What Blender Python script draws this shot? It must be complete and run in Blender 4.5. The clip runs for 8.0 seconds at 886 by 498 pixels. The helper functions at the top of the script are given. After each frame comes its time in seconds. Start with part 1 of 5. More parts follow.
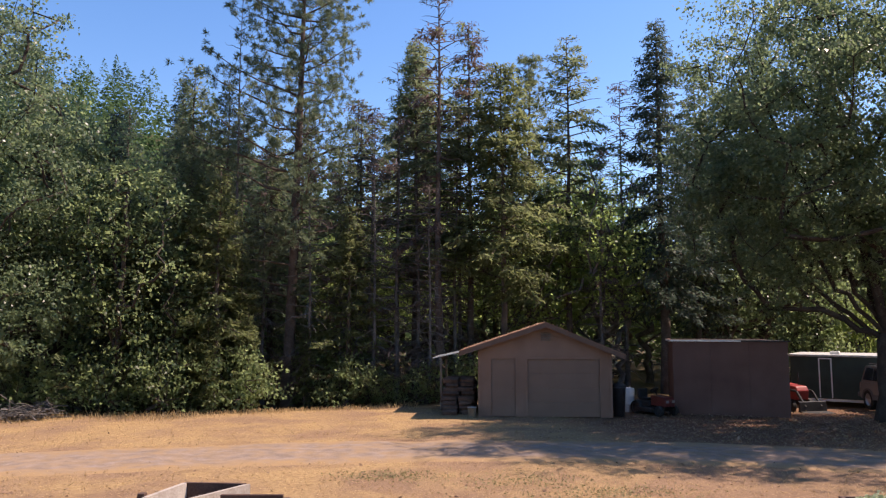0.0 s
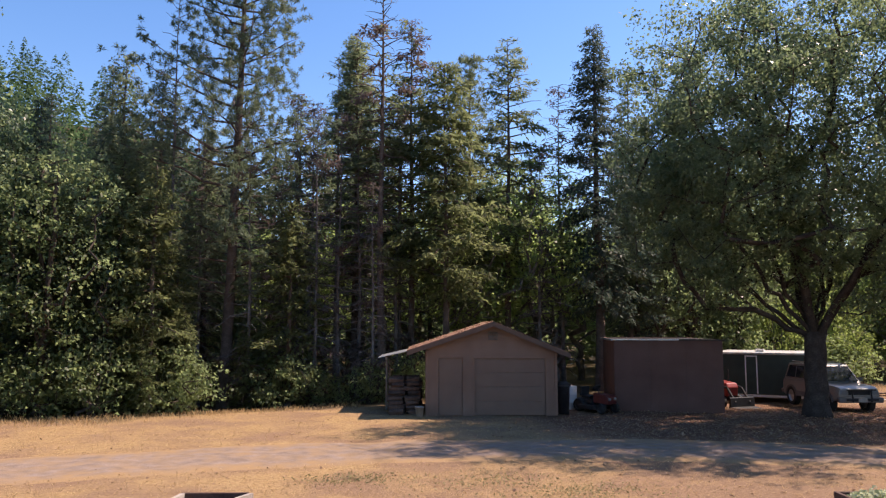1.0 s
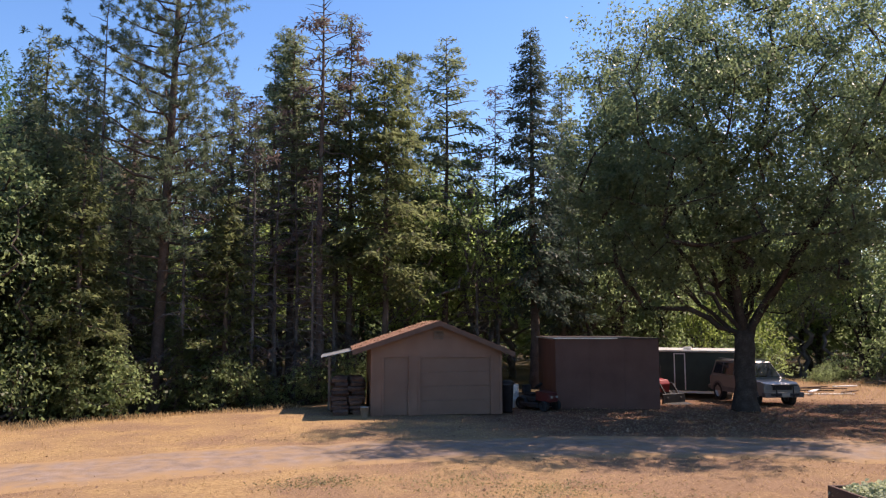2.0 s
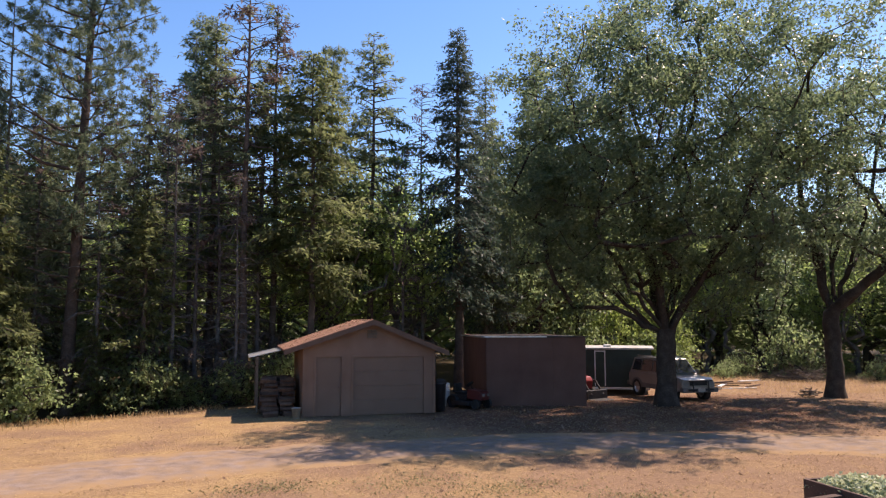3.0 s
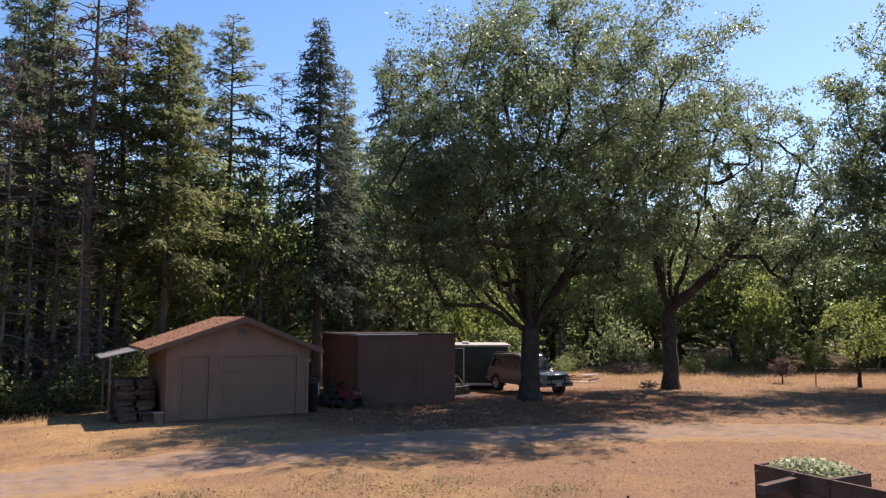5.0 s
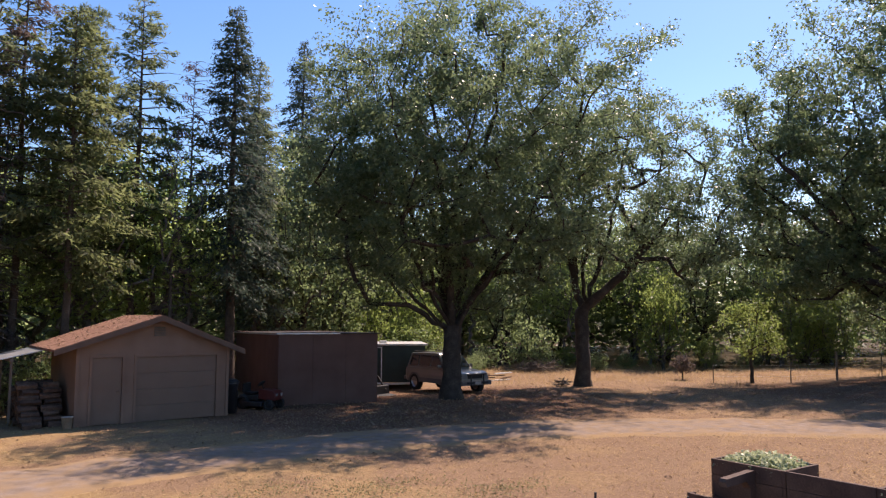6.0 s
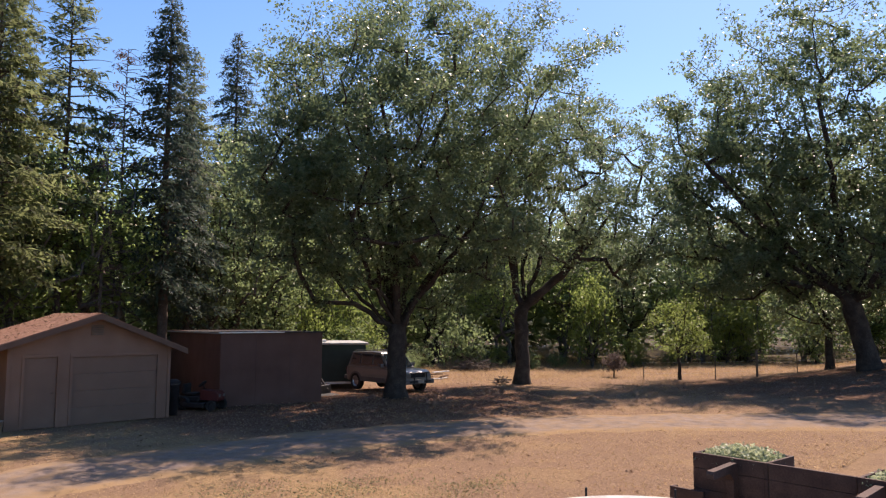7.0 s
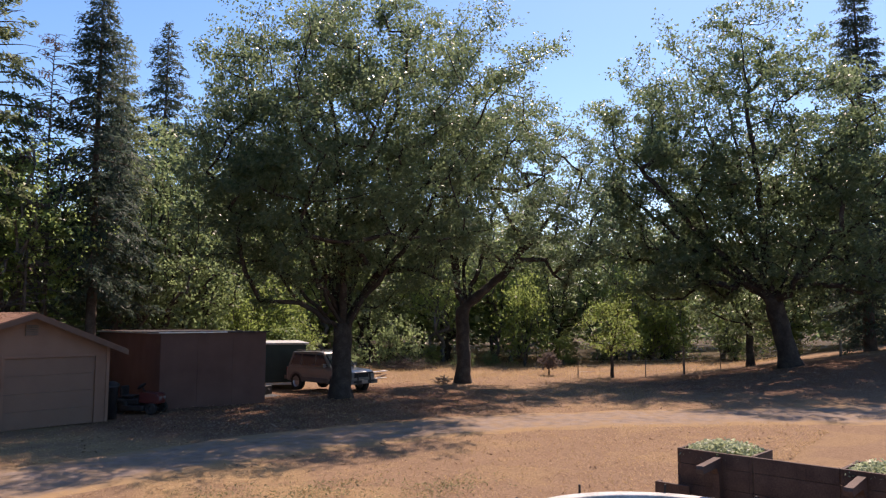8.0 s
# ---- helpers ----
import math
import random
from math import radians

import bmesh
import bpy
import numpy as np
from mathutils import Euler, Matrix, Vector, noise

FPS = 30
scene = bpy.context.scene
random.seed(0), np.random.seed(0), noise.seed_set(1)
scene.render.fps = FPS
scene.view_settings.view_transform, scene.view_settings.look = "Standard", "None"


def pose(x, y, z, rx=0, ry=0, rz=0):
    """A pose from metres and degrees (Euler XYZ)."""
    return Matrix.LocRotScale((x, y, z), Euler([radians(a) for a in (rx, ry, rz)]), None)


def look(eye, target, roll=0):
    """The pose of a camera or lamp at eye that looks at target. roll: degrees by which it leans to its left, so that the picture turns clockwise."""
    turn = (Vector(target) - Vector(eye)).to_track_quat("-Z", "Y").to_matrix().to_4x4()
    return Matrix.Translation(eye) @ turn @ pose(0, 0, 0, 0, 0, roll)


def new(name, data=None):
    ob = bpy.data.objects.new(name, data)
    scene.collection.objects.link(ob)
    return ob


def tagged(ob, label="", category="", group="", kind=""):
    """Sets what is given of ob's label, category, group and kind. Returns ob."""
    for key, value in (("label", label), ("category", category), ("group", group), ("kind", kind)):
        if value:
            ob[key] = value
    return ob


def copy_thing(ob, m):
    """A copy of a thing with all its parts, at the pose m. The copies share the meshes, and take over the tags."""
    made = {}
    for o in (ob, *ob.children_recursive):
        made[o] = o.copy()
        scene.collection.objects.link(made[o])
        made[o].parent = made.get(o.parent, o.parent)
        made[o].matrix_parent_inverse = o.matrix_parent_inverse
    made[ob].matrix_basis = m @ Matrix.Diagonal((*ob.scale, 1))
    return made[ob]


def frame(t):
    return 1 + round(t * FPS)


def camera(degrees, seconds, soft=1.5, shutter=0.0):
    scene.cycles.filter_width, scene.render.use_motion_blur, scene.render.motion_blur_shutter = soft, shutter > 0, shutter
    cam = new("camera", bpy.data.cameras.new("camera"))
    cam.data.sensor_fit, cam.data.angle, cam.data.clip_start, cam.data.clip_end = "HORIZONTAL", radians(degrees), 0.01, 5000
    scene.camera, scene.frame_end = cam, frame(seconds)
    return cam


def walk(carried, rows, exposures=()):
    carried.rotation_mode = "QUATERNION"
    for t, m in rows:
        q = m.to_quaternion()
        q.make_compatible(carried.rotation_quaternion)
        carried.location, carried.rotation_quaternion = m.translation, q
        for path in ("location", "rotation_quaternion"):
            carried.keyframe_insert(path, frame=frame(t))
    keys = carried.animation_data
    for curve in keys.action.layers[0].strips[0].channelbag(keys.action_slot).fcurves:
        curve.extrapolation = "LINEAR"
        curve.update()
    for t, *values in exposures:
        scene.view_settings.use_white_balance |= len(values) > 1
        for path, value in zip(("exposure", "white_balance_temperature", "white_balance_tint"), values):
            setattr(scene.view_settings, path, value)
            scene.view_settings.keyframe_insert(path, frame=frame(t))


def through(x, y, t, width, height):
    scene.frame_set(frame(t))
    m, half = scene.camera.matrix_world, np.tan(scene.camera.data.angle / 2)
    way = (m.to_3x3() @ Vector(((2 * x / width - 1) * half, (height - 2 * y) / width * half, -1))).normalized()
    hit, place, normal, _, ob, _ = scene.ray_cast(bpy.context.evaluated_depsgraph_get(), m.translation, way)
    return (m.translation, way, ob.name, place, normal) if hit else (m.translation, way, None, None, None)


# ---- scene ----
cam = camera(61.7, 8.0, soft=1.25)
METRES, EYE, TILT, LEAN, TURN = 8.0, 3.1, 6.0, 0.0, 0.0
ROWS = [
    (0.0, 0.0, 0.0, 0.0, 0.0, 0.0, -0.0),
    (0.5, -0.0622, 0.0088, 0.0032, -3.02, -0.08, -0.32),
    (1.0, -0.1236, 0.021, 0.0041, -6.15, -0.13, -0.65),
    (1.5, -0.1885, 0.0368, 0.004, -9.12, -0.15, -0.93),
    (3.0, -0.3734, 0.113, 0.0047, -19.94, -0.14, -1.96),
    (3.5, -0.4266, 0.1445, 0.0008, -23.05, -0.08, -2.25),
    (4.0, -0.4749, 0.1784, -0.0043, -26.54, 0.04, -2.62),
    (4.5, -0.5237, 0.2163, -0.0091, -29.87, 0.17, -2.94),
    (6.0, -0.6596, 0.3357, -0.0186, -41.36, 0.73, -4.09),
    (6.5, -0.7003, 0.3773, -0.0242, -44.61, 0.93, -4.39),
    (7.0, -0.7402, 0.4222, -0.0301, -47.39, 1.12, -4.62),
    (7.5, -0.7787, 0.471, -0.035, -50.3, 1.31, -4.81),
    (8.0, -0.8125, 0.5224, -0.0409, -53.44, 1.58, -5.03),
]
walk(cam, [(t, pose(0, 0, EYE, TILT, LEAN, TURN) @ pose(METRES * x, METRES * y, METRES * z, 90 + pitch, roll, yaw)) for t, x, y, z, yaw, pitch, roll in ROWS],
     exposures=[(0.0, 0.95, 7250, 27), (3.5, 0.88, 7250, 27), (8.0, 0.74, 7250, 27)])

# ---- light ----
SUN_AZ, SUN_EL = 77.0, 53.0
world = bpy.data.worlds.new("sky")
scene.world = world
world.use_nodes = True
wn = world.node_tree.nodes
sky = wn.new("ShaderNodeTexSky")
sky.sky_type = "NISHITA"
sky.sun_disc = False
sky.sun_elevation, sky.sun_rotation = radians(SUN_EL), radians(SUN_AZ)
sky.air_density, sky.dust_density, sky.ozone_density = 1.0, 0.35, 3.0
wn["Background"].inputs["Strength"].default_value = 0.124
tone = wn.new("ShaderNodeHueSaturation")
tone.inputs["Saturation"].default_value = 1.25
world.node_tree.links.new(sky.outputs[0], tone.inputs["Color"])
world.node_tree.links.new(tone.outputs[0], wn["Background"].inputs["Color"])
sun_dir = Vector((math.sin(radians(SUN_AZ)) * math.cos(radians(SUN_EL)), math.cos(radians(SUN_AZ)) * math.cos(radians(SUN_EL)), math.sin(radians(SUN_EL))))
sun = new("sun", bpy.data.lights.new("sun", "SUN"))
sun.data.energy, sun.data.angle, sun.data.color = 4.4, radians(0.53), (1.0, 0.92, 0.80)
sun.matrix_world = look(sun_dir * 200, (0, 0, 0))


# ---- materials ----
def mat(name, stops, scale=6.0, fine=60.0, rough=0.8, bump=0.15, metal=0.0, spread=0.0, spec=0.3):
    """Two-scale noise over a colour ramp, with a fine bump. spread: change of brightness from piece to piece."""
    m = bpy.data.materials.new(name)
    m.use_nodes = True
    nt = m.node_tree
    N, L = nt.nodes, nt.links
    b = N["Principled BSDF"]
    co = N.new("ShaderNodeTexCoord")
    big = N.new("ShaderNodeTexNoise")
    big.inputs["Scale"].default_value, big.inputs["Detail"].default_value = scale, 6.0
    small = N.new("ShaderNodeTexNoise")
    small.inputs["Scale"].default_value, small.inputs["Detail"].default_value = fine, 4.0
    for n in (big, small):
        L.new(co.outputs["Object"], n.inputs["Vector"])
    mix = N.new("ShaderNodeMath")
    mix.operation = "MULTIPLY_ADD"
    mix.inputs[1].default_value = 0.4
    L.new(small.outputs["Fac"], mix.inputs[0])
    half = N.new("ShaderNodeMath")
    half.operation = "MULTIPLY"
    half.inputs[1].default_value = 0.6
    L.new(big.outputs["Fac"], half.inputs[0])
    L.new(half.outputs[0], mix.inputs[2])
    ramp = N.new("ShaderNodeValToRGB")
    el = ramp.color_ramp.elements
    while len(el) < len(stops):
        el.new(0.5)
    for i, c in enumerate(stops):
        el[i].position = 0.32 + 0.36 * i / max(1, len(stops) - 1)
        el[i].color = (*c, 1)
    L.new(mix.outputs[0], ramp.inputs[0])
    out = ramp.outputs[0]
    if spread:
        geo = N.new("ShaderNodeObjectInfo")
        hs = N.new("ShaderNodeHueSaturation")
        mr = N.new("ShaderNodeMapRange")
        mr.inputs["To Min"].default_value, mr.inputs["To Max"].default_value = 1 - spread, 1 + spread
        L.new(geo.outputs["Random"], mr.inputs["Value"])
        L.new(mr.outputs[0], hs.inputs["Value"])
        L.new(out, hs.inputs["Color"])
        out = hs.outputs[0]
    L.new(out, b.inputs["Base Color"])
    b.inputs["Roughness"].default_value, b.inputs["Metallic"].default_value = rough, metal
    b.inputs["Specular IOR Level"].default_value = spec
    if bump:
        bp = N.new("ShaderNodeBump")
        bp.inputs["Strength"].default_value, bp.inputs["Distance"].default_value = bump, 0.02
        L.new(small.outputs["Fac"], bp.inputs["Height"])
        L.new(bp.outputs[0], b.inputs["Normal"])
    return m


def leaf_mat(name, dark, light, through=0.35, rough=0.45, spec=0.35, back=1.9):
    """Leaves: a colour for each leaf, with light let through from behind."""
    m = bpy.data.materials.new(name)
    m.use_nodes = True
    nt = m.node_tree
    N, L = nt.nodes, nt.links
    b = N["Principled BSDF"]
    geo = N.new("ShaderNodeNewGeometry")
    ramp = N.new("ShaderNodeValToRGB")
    ramp.color_ramp.elements[0].color, ramp.color_ramp.elements[1].color = (*dark, 1), (*light, 1)
    big = N.new("ShaderNodeTexNoise")
    big.inputs["Scale"].default_value = 0.6
    co = N.new("ShaderNodeTexCoord")
    L.new(co.outputs["Object"], big.inputs["Vector"])
    mix = N.new("ShaderNodeMix")
    mix.inputs[0].default_value = 0.5
    L.new(geo.outputs["Random Per Island"], mix.inputs[2])
    L.new(big.outputs["Fac"], mix.inputs[3])
    L.new(mix.outputs[0], ramp.inputs[0])
    L.new(ramp.outputs[0], b.inputs["Base Color"])
    b.inputs["Roughness"].default_value, b.inputs["Specular IOR Level"].default_value = rough, spec
    tr = N.new("ShaderNodeBsdfTranslucent")
    hs = N.new("ShaderNodeHueSaturation")
    hs.inputs["Hue"].default_value, hs.inputs["Saturation"].default_value, hs.inputs["Value"].default_value = 0.496, 0.9, back
    L.new(ramp.outputs[0], hs.inputs["Color"])
    L.new(hs.outputs[0], tr.inputs["Color"])
    ms = N.new("ShaderNodeMixShader")
    ms.inputs[0].default_value = through
    L.new(b.outputs[0], ms.inputs[1])
    L.new(tr.outputs[0], ms.inputs[2])
    L.new(ms.outputs[0], N["Material Output"].inputs["Surface"])
    return m


M_OAK = leaf_mat("oak_leaves", (0.041, 0.064, 0.028), (0.096, 0.13, 0.056), 0.52, 0.36, 0.5, 3.1)
M_OAK2 = leaf_mat("ash_leaves", (0.048, 0.076, 0.036), (0.108, 0.148, 0.072), 0.5, 0.36, 0.5, 2.8)
M_YELLOW = leaf_mat("maple_leaves", (0.062, 0.1, 0.026), (0.142, 0.187, 0.05), 0.55, back=3.8)
M_SAPLING = leaf_mat("sapling_leaves", (0.07, 0.11, 0.022), (0.15, 0.19, 0.042), 0.52, back=3.0)
M_SHRUB = leaf_mat("shrub_leaves", (0.05, 0.077, 0.032), (0.115, 0.15, 0.057), 0.52, back=3.6)
M_FIR = leaf_mat("fir_needles", (0.05, 0.068, 0.034), (0.1, 0.12, 0.055), 0.52, 0.6, 0.2, 3.3)
M_DARKFIR = leaf_mat("spruce_needles", (0.03, 0.05, 0.038), (0.072, 0.10, 0.068), 0.35, 0.6, 0.25, 2.2)
M_PINE = leaf_mat("pine_needles", (0.05, 0.076, 0.042), (0.115, 0.145, 0.075), 0.35, 0.5, 0.35, 2.6)
M_OLIVE = leaf_mat("cedar_sprays", (0.05, 0.065, 0.025), (0.096, 0.113, 0.042), 0.52, 0.6, 0.2, 3.2)
M_RUST = leaf_mat("dead_needles", (0.075, 0.06, 0.054), (0.135, 0.102, 0.088), 0.35, 0.8, 0.1, 2.2)
M_FARFIR = leaf_mat("far_needles", (0.026, 0.058, 0.022), (0.062, 0.108, 0.038), 0.4, 0.7, 0.1, 2.4)
M_BARK = mat("oak_bark", [(0.022, 0.016, 0.012), (0.048, 0.037, 0.029), (0.09, 0.072, 0.057)], 3.0, 22.0, 0.95, 0.8)
M_PBARK = mat("pine_bark", [(0.04, 0.03, 0.025), (0.09, 0.068, 0.054), (0.16, 0.122, 0.098)], 2.5, 18.0, 0.95, 0.8)
M_GBARK = mat("grey_bark", [(0.05, 0.044, 0.039), (0.11, 0.099, 0.088), (0.2, 0.182, 0.165)], 3.0, 25.0, 0.95, 0.6)


# ---- geometry helpers ----
def sm(a, b, v):
    t = np.clip((np.asarray(v, float) - a) / (b - a), 0, 1)
    return t * t * (3 - 2 * t)


def height(x, y):
    """The lie of the land."""
    x, y = np.asarray(x, float), np.asarray(y, float)
    z = -0.22 * sm(25.5, 31, y) * sm(6, 14, x) - 0.25 * sm(26.5, 33, y) * sm(2, -6, x)
    z = z - 0.35 * sm(20, 36, x) * sm(14, 22, y)
    z = z + 1.45 * sm(18, 40, x) * sm(20, 6, y) + 0.012 * np.clip(x - 40, 0, 90) * sm(30, 5, y)
    s = -0.42 * x + 0.9 * y
    z = z + np.minimum(0.42 * np.clip(s - 52, 0, None), 40) * sm(8, 40, -x)
    z = z + 0.05 * np.clip(y - 60, 0, 300) * sm(-10, 30, x)
    return z


def hz(x, y):
    return float(height(x, y))


def raw(name, verts, faces, material, parent=None, smooth=False):
    me = bpy.data.meshes.new(name)
    me.from_pydata([tuple(v) for v in verts], [], faces)
    if smooth:
        me.polygons.foreach_set("use_smooth", [True] * len(me.polygons))
    me.materials.append(material)
    me.update()
    ob = new(name, me)
    ob.parent = parent
    return ob


def kite_object(name, V, material, parent=None):
    """Many separate four-cornered leaves, V as n x 4 x 3."""
    n = len(V)
    me = bpy.data.meshes.new(name)
    me.vertices.add(4 * n)
    me.vertices.foreach_set("co", np.ascontiguousarray(V, np.float32).ravel())
    me.loops.add(4 * n)
    me.loops.foreach_set("vertex_index", np.arange(4 * n, dtype=np.int32))
    me.polygons.add(n)
    me.polygons.foreach_set("loop_start", np.arange(0, 4 * n, 4, dtype=np.int32))
    me.update(calc_edges=True)
    me.validate()
    me.materials.append(material)
    ob = new(name, me)
    ob.parent = parent
    return ob


def unit(a):
    return a / np.maximum(np.linalg.norm(a, axis=-1, keepdims=True), 1e-9)


def kites(c, axis, normal, length, width, fold=0.12):
    axis = unit(axis)
    side = unit(np.cross(axis, normal))
    nrm = np.cross(side, axis)
    l, w = np.asarray(length)[..., None], np.asarray(width)[..., None]
    return np.stack([c - axis * l * 0.5, c + side * w * 0.5 + nrm * w * fold - axis * l * 0.08, c + axis * l * 0.5 - nrm * l * 0.08, c - side * w * 0.5 + nrm * w * fold - axis * l * 0.08], 1)


class Wood:
    """Tapered round branches gathered into one mesh."""

    def __init__(self):
        self.v, self.f, self.n = [], [], 0

    def tube(self, pts, radii, sides=6):
        pts, radii = np.asarray(pts, float), np.asarray(radii, float)
        d = unit(np.gradient(pts, axis=0))
        ref = np.array([1.0, 0, 0]) if abs(d[0][0]) < 0.8 else np.array([0, 1.0, 0])
        a = unit(np.cross(d, ref))
        b = np.cross(d, a)
        ang = np.arange(sides) * 2 * math.pi / sides
        ring = pts[:, None] + radii[:, None, None] * (np.cos(ang)[None, :, None] * a[:, None] + np.sin(ang)[None, :, None] * b[:, None])
        self.v.append(ring.reshape(-1, 3))
        m = len(pts)
        for i in range(m - 1):
            p = self.n + i * sides
            for k in range(sides):
                k2 = (k + 1) % sides
                self.f.append((p + k, p + k2, p + sides + k2, p + sides + k))
        self.f.append(tuple(self.n + (m - 1) * sides + k for k in range(sides)))
        self.n += m * sides

    def object(self, name, material, parent=None):
        return raw(name, np.concatenate(self.v), self.f, material, parent, True)


def thing(name, x, y, z=None, rz=0.0):
    e = new(name)
    e.empty_display_size = 0.3
    e.matrix_world = pose(x, y, hz(x, y) if z is None else z, 0, 0, rz)
    return e


# ---- trees ----
def broadleaf(name, x, y, seed, trunk_r, fork, crown, clumps, leaves, size, leafm, bark, limbs=6, lean=(0, 0), clump_r=0.6, stems=1, hollow=0.45):
    """A tree whose branches grow to clumps of leaves spread through the ellipsoids of its crown."""
    rng = np.random.default_rng(seed)
    top = thing(name, x, y)
    pos, par = [], []

    def add(p, q):
        pos.append(np.asarray(p, float))
        par.append(q)
        return len(pos) - 1

    def reach(start, goal, bend):
        a = pos[start]
        n = max(1, int(np.linalg.norm(goal - a) / 0.55))
        at = start
        for i in range(1, n + 1):
            t = i / n
            p = a + (goal - a) * t + np.array([0, 0, bend]) * math.sin(math.pi * t) + rng.normal(0, 0.07, 3) * (t < 1)
            at = add(p, at)
        return at

    forks = []
    for s in range(stems):
        off = np.array([0, 0, -0.15]) if stems == 1 else np.array([*rng.normal(0, 0.3, 2), -0.15])
        at = add(off, -1)
        n = max(3, int(fork / 0.4))
        for i in range(1, n + 1):
            t = i / n
            sp = rng.normal(0, 0.35, 2) * t if stems > 1 else 0
            at = add(off * (1, 1, 0) + np.array([lean[0] * t, lean[1] * t, fork * t]) + np.array([*(rng.normal(0, 0.03, 2) + sp), 0]), at)
        forks.append(at)
    vols = np.array([c[3] * c[4] * c[5] for c in crown])
    pts = []
    for i in range(clumps):
        c = crown[rng.choice(len(crown), p=vols / vols.sum())]
        d = unit(rng.normal(size=3))
        r = (hollow + (1 - hollow) * rng.random() ** 0.7)
        pts.append(np.array(c[:3]) + d * r * np.array(c[3:]) * rng.uniform(0.88, 1.06))
    pts = [p for p in pts if p[2] > 0.3]
    cloud = np.array(pts)
    lone = np.sort(np.linalg.norm(cloud[:, None] - cloud[None], axis=2), axis=1)[:, min(4, len(cloud) - 1)]
    pts = [p for p, d in zip(pts, lone) if d < 1.8 * np.median(lone)]
    for k in range(limbs):
        c = np.array(crown[k % len(crown)])
        a = 2.4 * k + rng.uniform(-0.3, 0.3)
        out = (0.15 if k == 0 else rng.uniform(0.3, 0.7))
        goal = c[:3] + np.array([math.cos(a) * out * c[3], math.sin(a) * out * c[4], rng.uniform(0.0, 0.75) * c[5]])
        reach(forks[k % len(forks)], goal, rng.uniform(-0.9, -0.1))
    base = pos[forks[0]]
    pts.sort(key=lambda p: np.linalg.norm(p - base))
    ends = []
    P = np.array(pos)
    for p in pts:
        P = np.array(pos)
        d = np.linalg.norm(P - p, axis=1) + 1.2 * np.clip(P[:, 2] - p[2], 0, None) + 100 * (P[:, 2] < fork * 0.85)
        ends.append(reach(int(d.argmin()), p, rng.uniform(-0.3, 0.12)))
    count = np.zeros(len(pos))
    for e in ends:
        count[e] += 1
    for i in range(len(pos) - 1, -1, -1):
        if par[i] >= 0:
            count[par[i]] += count[i]
    total = max(1, count.max())
    rad = np.maximum(trunk_r * (np.maximum(count, 0.6) / total) ** 0.5, 0.011)
    wood = Wood()
    kids = [[] for _ in pos]
    for i, q in enumerate(par):
        if q >= 0:
            kids[q].append(i)
    starts = [(i, None) for i, q in enumerate(par) if q < 0]
    while starts:
        i, q = starts.pop()
        chain = [i]
        while kids[chain[-1]]:
            ks = sorted(kids[chain[-1]], key=lambda k: -count[k])
            starts += [(k, chain[-1]) for k in ks[1:]]
            chain.append(ks[0])
        pp, rr = [pos[k] for k in chain], [rad[k] for k in chain]
        if q is not None:
            pp, rr = [pos[q]] + pp, [rr[0]] + rr
        if len(pp) < 2:
            continue
        if q is None:
            rr = [r * (1 + 0.55 * math.exp(-max(0, p[2]) / 0.35)) for p, r in zip(pp, rr)]
        wood.tube(pp, rr, 10 if rr[0] > 0.15 else 5 if rr[0] > 0.04 else 3)
    wood.object("trunk", bark, top)
    P = np.array(pos)
    C = P[ends]
    n = leaves
    idx = np.repeat(np.arange(len(C)), n)
    sc = rng.uniform(0.6, 1.35, len(C))[idx][:, None] * clump_r
    sub = rng.normal(size=(len(C), 8, 3)) * np.array([0.62, 0.62, 0.42])
    jit = sub[idx, rng.integers(0, 8, len(idx))] + rng.normal(size=(len(idx), 3)) * np.array([0.30, 0.30, 0.22])
    cc = C[idx] + jit * sc
    k = len(idx)
    nor = unit(rng.normal(size=(k, 3)) * 0.8 + np.array([0, 0, 0.7]))
    ax = rng.normal(size=(k, 3)) + np.array([0, 0, -0.35]) + jit * 0.5
    ln = size * rng.uniform(0.65, 1.35, k)
    kite_object("crown", kites(cc, ax, nor, ln, ln * rng.uniform(0.5, 0.75, k)), leafm, top)
    return top


